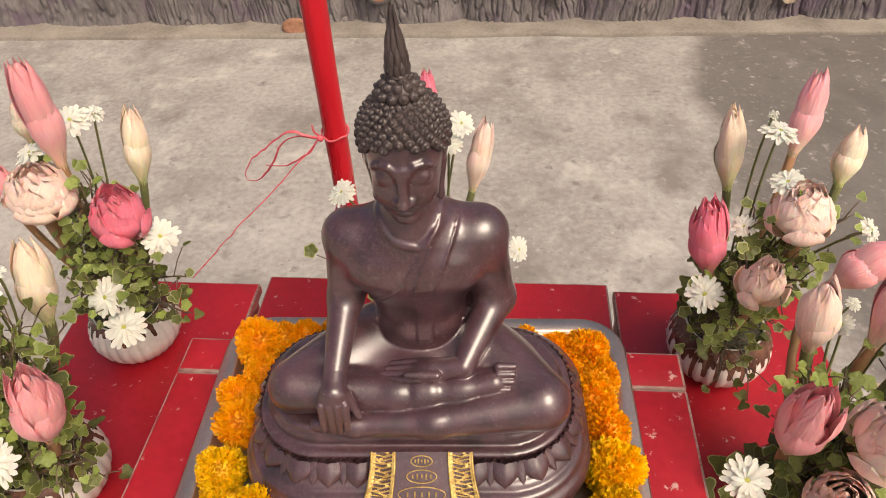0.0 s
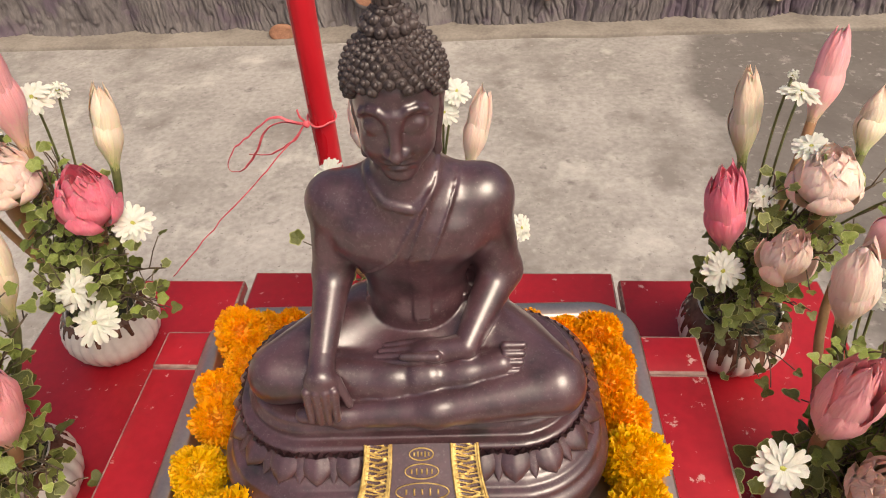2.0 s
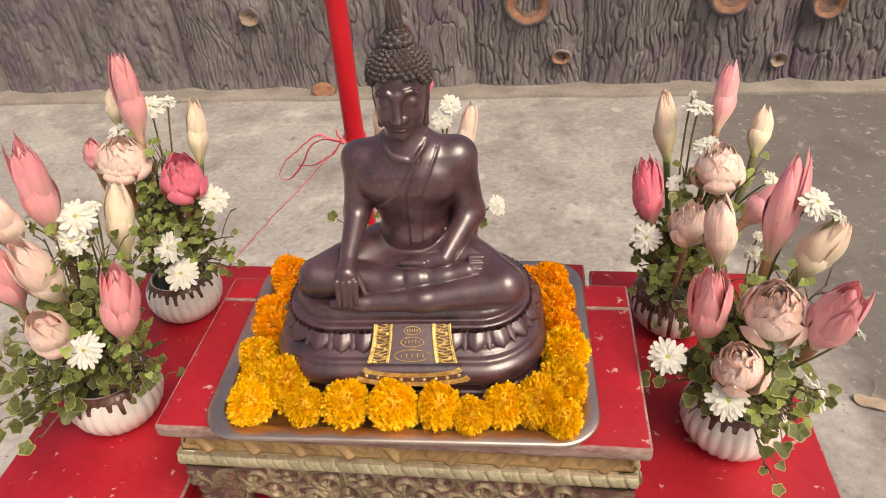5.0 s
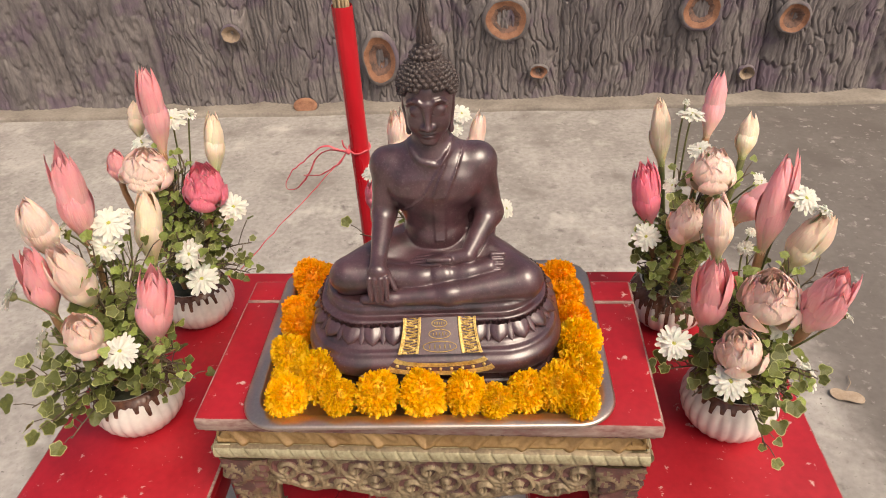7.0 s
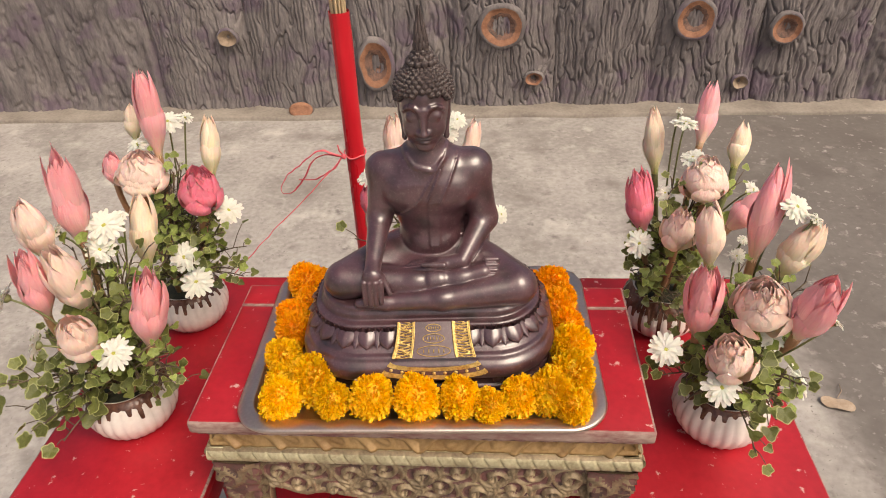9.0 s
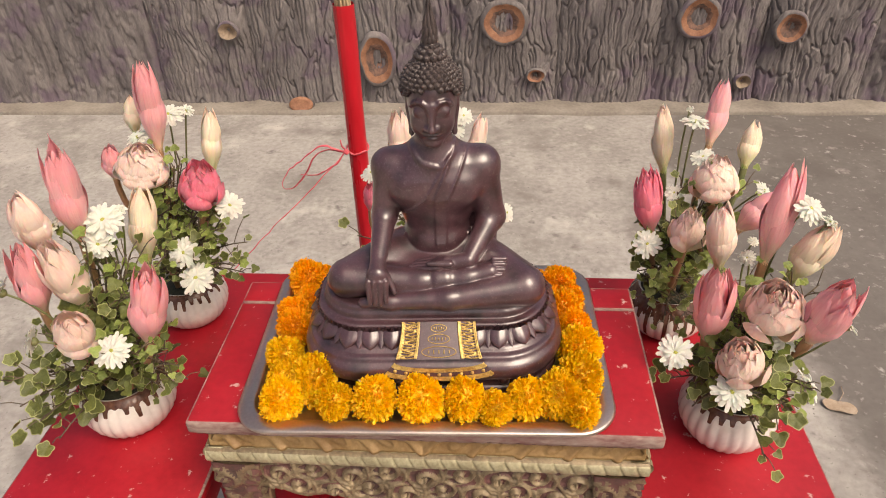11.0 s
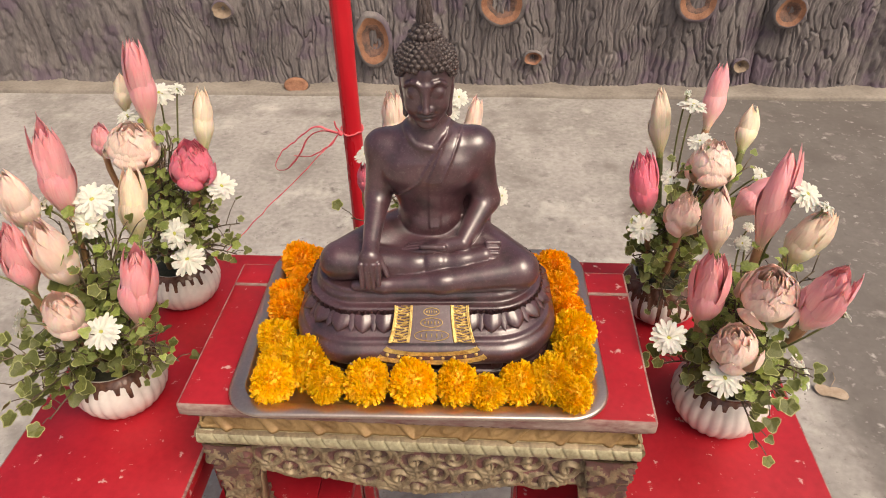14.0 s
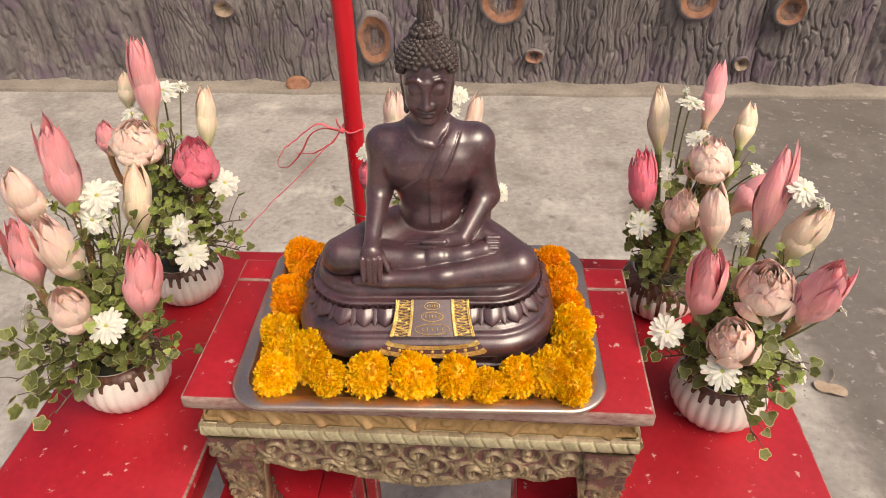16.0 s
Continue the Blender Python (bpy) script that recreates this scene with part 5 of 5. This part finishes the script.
LEAVES = {"green": [leaf_mesh(1, LEAF, LEAF_EDGE, 3), leaf_mesh(2, LEAF, LEAF_EDGE, 5), leaf_mesh(3, LEAF, LEAF, 3)],
          "lime": [leaf_mesh(4, LEAF_LIME, LEAF_EDGE, 3), leaf_mesh(5, LEAF_LIME, LEAF_LIME, 5)]}


def sprig(at, end, leaves, size, tone, g, spread=0.035):
    """A thin branch from the vase to end, with leaves on short stalks round its outer half."""
    at, end = Vector(at), Vector(end)
    ob = holder("leaf_sprig", at, "leafy sprig of scalloped variegated leaves in a vase" if tone == "green" else "lime green leafy sprig among flowers in a vase", "foliage", "leafy sprigs")
    axis = end - at
    pts = bend((0, 0, -0.02), axis, Vector((axis.x, axis.y, 0)) * -0.12 + Vector((0, 0, 0.02)), 8)
    bm = bmesh.new()
    tube(bm, pts, [0.0022 - 0.00014 * i for i in range(9)], 6)
    for k in range(leaves):
        t = 0.45 + 0.55 * (k + 0.5) / leaves
        p = pts[min(8, int(t * 8))].lerp(pts[min(8, int(t * 8) + 1)], t * 8 - int(t * 8))
        d = Vector((g.uniform(-1, 1), g.uniform(-1, 1) - 0.25, g.uniform(-0.35, 0.8))).normalized()
        if k == leaves - 1:
            d = (axis.normalized() + d * 0.5).normalized()
        tipp = p + d * spread * g.uniform(0.4, 1.1)
        tube(bm, [p, p.lerp(tipp, 0.5) + Vector((0, 0, 0.003)), tipp], 0.0008, 5)
        nrm = (Vector((0, -0.45, 0.75)) + Vector((g.uniform(-1, 1), g.uniform(-1, 1), g.uniform(-0.5, 0.5))) * 0.6).normalized()
        y = (d - nrm * d.dot(nrm)).normalized()
        x = y.cross(nrm)
        s = size * g.uniform(0.5, 0.95)
        m = Matrix((x, y, nrm)).transposed().to_4x4()
        m.translation = tipp
        place("leaf", g.choice(LEAVES[tone]), m @ Matrix.Diagonal((s, s, s, 1)), ob)
    solid("stem", bm, STEM_BROWN, ob)
    return ob


# back pair of vases: the one with the rose-like bloom
ginger(Lb, PINK, "bud", (-0.473, 0.430, 1.193), (-0.455, 0.420, 1.356), 0.047)
ginger(Lb, CREAM, "bud", (-0.522, 0.460, 1.211), (-0.512, 0.460, 1.281), 0.037)
ginger(Lb, CREAM, "bud", (-0.423, 0.500, 1.114), (-0.409, 0.520, 1.232), 0.044)
ginger(Lb, PINK, "half", (-0.553, 0.410, 1.150), (-0.540, 0.400, 1.219), 0.039)
ginger(Lb, BLUSH, "open", (-0.503, 0.400, 1.144), (-0.482, 0.385, 1.224), 0.077)
ginger(Lb, ROSE, "open", (-0.408, 0.400, 1.100), (-0.386, 0.380, 1.196), 0.065)
daisy(Lb, (-0.456, 0.460, 1.243), 0.053, (0.25, -0.35, 1))
daisy(Lb, (-0.429, 0.470, 1.247), 0.036, (0.3, -0.1, 1), 1.5)
daisy(Lb, (-0.497, 0.420, 1.221), 0.046, (-0.2, -0.2, 1))
daisy(Lb, (-0.362, 0.400, 1.105), 0.054)
daisy(Lb, (-0.434, 0.345, 1.043), 0.059, (0.0, -0.7, 0.75))
daisy(Lb, (-0.418, 0.330, 1.000), 0.063, (0.1, -0.6, 0.8))
# front pair: blush and pink buds leaning out
ginger(Lf, PINK, "half", (-0.514, 0.220, 1.155), (-0.490, 0.200, 1.321), 0.049)
ginger(Lf, BLUSH, "bud", (-0.555, 0.190, 1.153), (-0.544, 0.170, 1.264), 0.056)
ginger(Lf, CREAM, "bud", (-0.452, 0.260, 1.086), (-0.432, 0.270, 1.218), 0.052)
ginger(Lf, PINK, "half", (-0.573, 0.160, 1.063), (-0.538, 0.130, 1.211), 0.047)
ginger(Lf, BLUSH, "half", (-0.519, 0.180, 1.063), (-0.510, 0.140, 1.204), 0.061)
ginger(Lf, BLUSH, "half", (-0.514, 0.130, 1.016), (-0.480, 0.085, 1.120), 0.066)
ginger(Lf, PINK, "half", (-0.414, 0.140, 1.027), (-0.368, 0.125, 1.180), 0.055)
daisy(Lf, (-0.532, 0.200, 1.191), 0.041, (-0.5, -0.2, 0.5))
daisy(Lf, (-0.470, 0.220, 1.189), 0.059)
daisy(Lf, (-0.476, 0.200, 1.163), 0.048, (0.2, -0.6, 0.4))
daisy(Lf, (-0.453, 0.240, 1.194), 0.028, (0.2, -0.2, 1), 1.6)
daisy(Lf, (-0.586, 0.120, 1.134), 0.047, (-0.7, -0.2, 0.5))
daisy(Lf, (-0.537, 0.080, 1.082), 0.046, (-0.9, -0.3, 0.3))
daisy(Lf, (-0.435, 0.090, 1.058), 0.056, (0.0, -0.6, 0.8))
ginger(Rb, CREAM, "bud", (0.382, 0.490, 1.123), (0.364, 0.500, 1.246), 0.043)
ginger(Rb, PINK, "bud", (0.452, 0.500, 1.170), (0.468, 0.530, 1.276), 0.044)
ginger(Rb, CREAM, "bud", (0.511, 0.480, 1.139), (0.519, 0.500, 1.217), 0.044)
ginger(Rb, BLUSH, "open", (0.444, 0.400, 1.120), (0.434, 0.400, 1.203), 0.068)
ginger(Rb, ROSE, "half", (0.354, 0.400, 1.060), (0.330, 0.400, 1.182), 0.052)
ginger(Rb, BLUSH, "open", (0.396, 0.350, 1.057), (0.395, 0.335, 1.146), 0.046)
daisy(Rb, (0.410, 0.460, 1.231), 0.049, (0.1, 0.0, 1))
daisy(Rb, (0.401, 0.470, 1.248), 0.020, (0.1, -0.1, 1), 2.2)
daisy(Rb, (0.421, 0.420, 1.190), 0.041, (-0.3, -0.3, 1))
daisy(Rb, (0.340, 0.360, 1.065), 0.050, (-0.1, -0.75, 0.65))
daisy(Rb, (0.383, 0.410, 1.131), 0.033, (-0.2, -0.5, 0.8))
daisy(Rb, (0.508, 0.380, 1.155), 0.033, (0.5, -0.4, 0.7))
ginger(Rf, BLUSH, "bud", (0.415, 0.240, 1.108), (0.398, 0.234, 1.220), 0.050)
ginger(Rf, PINK, "half", (0.464, 0.330, 1.114), (0.521, 0.330, 1.180), 0.053)
ginger(Rf, PINK, "bud", (0.475, 0.240, 1.116), (0.480, 0.240, 1.281), 0.050)
ginger(Rf, CREAM, "bud", (0.508, 0.220, 1.103), (0.532, 0.200, 1.211), 0.058)
ginger(Rf, PINK, "half", (0.390, 0.160, 1.041), (0.374, 0.130, 1.187), 0.052)
ginger(Rf, BLUSH, "open", (0.462, 0.140, 1.079), (0.440, 0.104, 1.180), 0.066)
ginger(Rf, PINK, "half", (0.505, 0.120, 1.078), (0.501, 0.070, 1.215), 0.058)
ginger(Rf, BLUSH, "open", (0.432, 0.110, 1.013), (0.402, 0.080, 1.109), 0.051)
daisy(Rf, (0.503, 0.220, 1.220), 0.049, (0.3, -0.5, 0.8))
daisy(Rf, (0.523, 0.200, 1.212), 0.032, (0.5, 0.0, 0.8), 1.4)
daisy(Rf, (0.484, 0.310, 1.106), 0.023, (0.1, -0.4, 1), 1.4)
daisy(Rf, (0.478, 0.300, 1.083), 0.028, (-0.4, -0.5, 0.6))
daisy(Rf, (0.338, 0.120, 1.054), 0.051, (-0.15, -0.75, 0.65))
daisy(Rf, (0.407, 0.080, 1.023), 0.055, (-0.05, -0.7, 0.7))
daisy(Rf, (0.477, 0.130, 1.069), 0.044, (0.3, -0.5, 0.6))
daisy(Rf, (0.537, 0.140, 0.974), 0.059, (0.7, -0.2, 0.45))
daisy(Rf, (0.537, 0.100, 1.121), 0.027, (0.6, 0.1, 0.6))
ginger(Ce, BLUSH, "half", (-0.066, 0.470, 1.145), (-0.072, 0.470, 1.250), 0.046)
ginger(Ce, BLUSH, "bud", (0.050, 0.465, 1.135), (0.072, 0.480, 1.238), 0.037)
ginger(Ce, ROSE, "half", (-0.128, 0.450, 1.065), (-0.122, 0.450, 1.126), 0.030)
ginger(Ce, ROSE, "half", (-0.006, 0.490, 1.240), (-0.003, 0.500, 1.294), 0.030)
daisy(Ce, (0.039, 0.460, 1.243), 0.036)
daisy(Ce, (0.025, 0.450, 1.224), 0.036, (0.1, -0.8, 0.5))
daisy(Ce, (-0.118, 0.450, 1.142), 0.042, (-0.3, -0.4, 0.9))
daisy(Ce, (0.110, 0.395, 1.100), 0.036, (0.6, -0.5, 0.5))

# ---- foliage ----
leaf_rng = random.Random(31)


def bush(at, n, cx, cy, z0, z1, reach, size, tone, leaves=7):
    for k in range(n):
        a = 2 * math.pi * (k + leaf_rng.uniform(-0.3, 0.3)) / n
        z = leaf_rng.uniform(z0, z1)
        r = reach * leaf_rng.uniform(0.45, 1.0)
        sprig(at, (cx + r * math.cos(a), cy + r * math.sin(a) * 0.8, z), leaves, size, tone, leaf_rng)


bush(Lb, 16, -0.445, 0.40, 0.95, 1.12, 0.075, 0.023, "green", 11)
bush(Lb, 7, -0.455, 0.42, 1.13, 1.20, 0.035, 0.020, "lime", 10)
bush(Lb, 6, -0.430, 0.37, 0.98, 1.10, 0.070, 0.020, "lime", 10)
bush(Lb, 4, -0.385, 0.37, 1.07, 1.12, 0.035, 0.022, "lime", 7)
sprig(Lb, (-0.345, 0.40, 1.03), 11, 0.019, "green", leaf_rng, 0.045)
sprig(Lb, (-0.350, 0.37, 0.985), 10, 0.021, "green", leaf_rng, 0.045)
bush(Lf, 18, -0.490, 0.16, 0.93, 1.09, 0.095, 0.028, "green", 11)
bush(Lf, 6, -0.395, 0.13, 0.97, 1.05, 0.045, 0.019, "lime", 12)
bush(Lf, 4, -0.395, 0.13, 0.92, 0.97, 0.04, 0.022, "green", 9)
bush(Lf, 4, -0.490, 0.20, 1.10, 1.19, 0.04, 0.023, "lime", 8)
bush(Lf, 6, -0.480, 0.14, 0.98, 1.10, 0.085, 0.021, "lime", 10)
for end in ((-0.600, 0.10, 0.90), (-0.580, 0.07, 0.93), (-0.625, 0.13, 0.95), (-0.565, 0.07, 0.89), (-0.62, 0.09, 0.99), (-0.60, 0.07, 0.96)):
    sprig(Lf, end, 10, 0.031, "green", leaf_rng)
bush(Rb, 12, 0.405, 0.40, 0.95, 1.12, 0.070, 0.023, "green", 11)
bush(Rb, 9, 0.400, 0.37, 1.00, 1.14, 0.065, 0.020, "lime", 11)
bush(Rb, 6, 0.480, 0.42, 1.08, 1.17, 0.040, 0.020, "lime", 10)
for end in ((0.385, 0.34, 0.915), (0.42, 0.33, 0.93), (0.355, 0.36, 0.95)):
    sprig(Rb, end, 10, 0.019, "green", leaf_rng, 0.045)
for end in ((0.345, 0.40, 1.10), (0.385, 0.40, 1.14), (0.40, 0.38, 1.09)):
    sprig(Rb, end, 9, 0.025, "green", leaf_rng)
bush(Rf, 16, 0.440, 0.15, 0.92, 1.06, 0.085, 0.025, "green", 11)
bush(Rf, 18, 0.460, 0.18, 1.02, 1.14, 0.085, 0.018, "lime", 12)
bush(Rf, 6, 0.440, 0.12, 0.95, 1.03, 0.075, 0.019, "lime", 11)
for end in ((0.50, 0.09, 0.95), (0.47, 0.06, 0.915), (0.53, 0.12, 1.0), (0.51, 0.08, 1.03), (0.49, 0.08, 0.99)):
    sprig(Rf, end, 8, 0.027, "green", leaf_rng)
for end in ((0.335, 0.14, 0.98), (0.35, 0.16, 1.02), (0.375, 0.11, 0.96)):
    sprig(Rf, end, 8, 0.027, "green", leaf_rng)
bush(Lf, 9, -0.470, 0.18, 1.03, 1.13, 0.075, 0.024, "green", 9)
bush(Lf, 4, -0.425, 0.22, 1.08, 1.14, 0.040, 0.020, "lime", 9)
bush(Lb, 5, -0.440, 0.42, 1.10, 1.18, 0.045, 0.020, "lime", 9)
bush(Rf, 8, 0.455, 0.17, 1.04, 1.13, 0.070, 0.020, "lime", 10)
bush(Rb, 5, 0.425, 0.40, 1.08, 1.17, 0.050, 0.021, "green", 9)
bush(Ce, 7, -0.055, 0.44, 0.98, 1.08, 0.055, 0.022, "lime", 8)
for end in ((-0.155, 0.44, 1.02), (-0.14, 0.43, 0.98), (0.07, 0.46, 1.05)):
    sprig(Ce, end, 6, 0.026, "green", leaf_rng)

# ---- wrapped pole, ribbon, fallen leaf ----
pole = holder("wrapped_pole", (-0.206, 0.752, 0), "upright bundle of bamboo sticks wrapped in glossy red film", "pole")
verts, faces = [], []
n, rows = 40, 60
for j in range(rows):
    z = 1.344 * j / (rows - 1)
    for k in range(n):
        a = 2 * math.pi * k / n
        r = 0.0205 + 0.0012 * noise.noise((math.cos(a) * 1.5, math.sin(a) * 1.5, z * 7)) + (0.0022 if k == 27 else 0) - (0.0012 if k in (26, 28) else 0)
        verts.append((r * math.cos(a) + 0.008 * (z - 0.9), r * math.sin(a), z))
for j in range(rows - 1):
    for k in range(n):
        faces.append((j * n + k, j * n + (k + 1) % n, (j + 1) * n + (k + 1) % n, (j + 1) * n + k))
place("wrapping", raw("wrapping", verts, faces, FILM), Matrix(), pole, "glossy red film with a folded seam")
for k in range(19):
    a, r = k * 2.4, 0.0036 * math.sqrt(k)
    bm = bmesh.new()
    x, y = r * math.cos(a), r * math.sin(a)
    tube(bm, [(x, y, 0.01), (x + 0.0035, y, 1.33), (x * 1.05 + 0.005, y * 1.05, 1.52 + 0.02 * math.sin(k * 1.7))], 0.0028, 6)
    solid("stick", bm, STICK, pole)

ribbon = holder("ribbon", (-0.20, 0.732, 1.042), "pink plastic ribbon tied in a bow round the pole", "ribbon")


def strand(pts, wide=0.0026, flat=0.35):
    bm = bmesh.new()
    p = [Vector(q) for q in pts]
    fine = []
    for i in range(len(p) - 1):
        a, b, c, d = p[max(i - 1, 0)], p[i], p[i + 1], p[min(i + 2, len(p) - 1)]
        for t in np.linspace(0, 1, 9)[:-1]:
            fine.append(0.5 * ((2 * b) + (c - a) * t + (2 * a - 5 * b + 4 * c - d) * t * t + (3 * b - a - 3 * c + d) * t ** 3))
    fine.append(p[-1])
    fine = [q + Vector((0, 0.002, 0.003)) * noise.noise(q * 60) for q in fine]
    tube(bm, fine, [wide * (0.75 + 0.45 * abs(noise.noise(q * 45))) for q in fine], 7, flat)
    return bm


ring = [(-0.005 + 0.0235 * math.cos(a), 0.020 + 0.0235 * math.sin(a), -0.004 + 0.003 * math.sin(a)) for a in np.linspace(0, 2 * math.pi, 17)]
solid("band", strand(ring, 0.0032, 0.6), RIBBON, ribbon)
solid("loop", strand(((-0.03, -0.003, -0.002), (-0.055, -0.012, 0.013), (-0.085, -0.01, 0.012), (-0.125, 0, -0.022), (-0.160, 0, -0.050), (-0.180, 0, -0.082), (-0.172, -0.005, -0.096), (-0.150, -0.01, -0.085), (-0.118, -0.012, -0.050), (-0.095, -0.01, -0.010), (-0.062, -0.01, 0.006), (-0.03, -0.004, -0.003))), RIBBON, ribbon)
solid("loop", strand(((-0.03, -0.004, -0.004), (-0.050, -0.012, -0.028), (-0.085, -0.016, -0.048), (-0.118, -0.016, -0.054), (-0.130, -0.016, -0.052))), RIBBON, ribbon)
bm = bmesh.new()
bmesh.ops.create_icosphere(bm, subdivisions=3, radius=0.0055)
for v in bm.verts:
    v.co = Vector((v.co.x * 1.2, v.co.y, v.co.z * 1.1)) * (1 + 0.25 * noise.noise(v.co * 260)) + Vector((-0.026, -0.004, -0.002))
solid("knot", bm, RIBBON, ribbon)
solid("tail", strand(((-0.026, -0.004, 0.0), (-0.032, -0.008, 0.015), (-0.034, -0.010, 0.030)), 0.0022), RIBBON, ribbon)
solid("string", strand(((-0.028, -0.004, -0.004), (-0.11, -0.042, -0.080), (-0.20, -0.083, -0.157), (-0.283, -0.123, -0.2345)), 0.0013, 0.7), RIBBON, ribbon)

bm = bmesh.new()
for ring in (0.3, 0.7, 1.0):
    for k in range(22):
        a = 2 * math.pi * k / 22
        rad = (0.5 + 0.12 * math.cos(2 * a)) * ring
        bm.verts.new((0.075 * rad * math.cos(a) * 1.1, 0.075 * rad * math.sin(a) * 0.85, 0.004 + 0.008 * ring * abs(math.sin(a * 1.5 + 0.4))))
bm.verts.ensure_lookup_table()
for k in range(22):
    for i in range(2):
        bm.faces.new([bm.verts[j] for j in (i * 22 + k, (i + 1) * 22 + k, (i + 1) * 22 + (k + 1) % 22, i * 22 + (k + 1) % 22)])
bm.faces.new([bm.verts[k] for k in range(22)])
tube(bm, [(0.0, 0.03, 0.006), (0.01, 0.06, 0.012), (0.006, 0.10, 0.004)], 0.0014, 5)
ob = tagged(solid("fallen_leaf", bm, DRY), "dry curled brown leaf lying on the concrete", "leaf")
ob.matrix_basis = pose(1.197, 0.994, 0.001, 0, 0, -20)
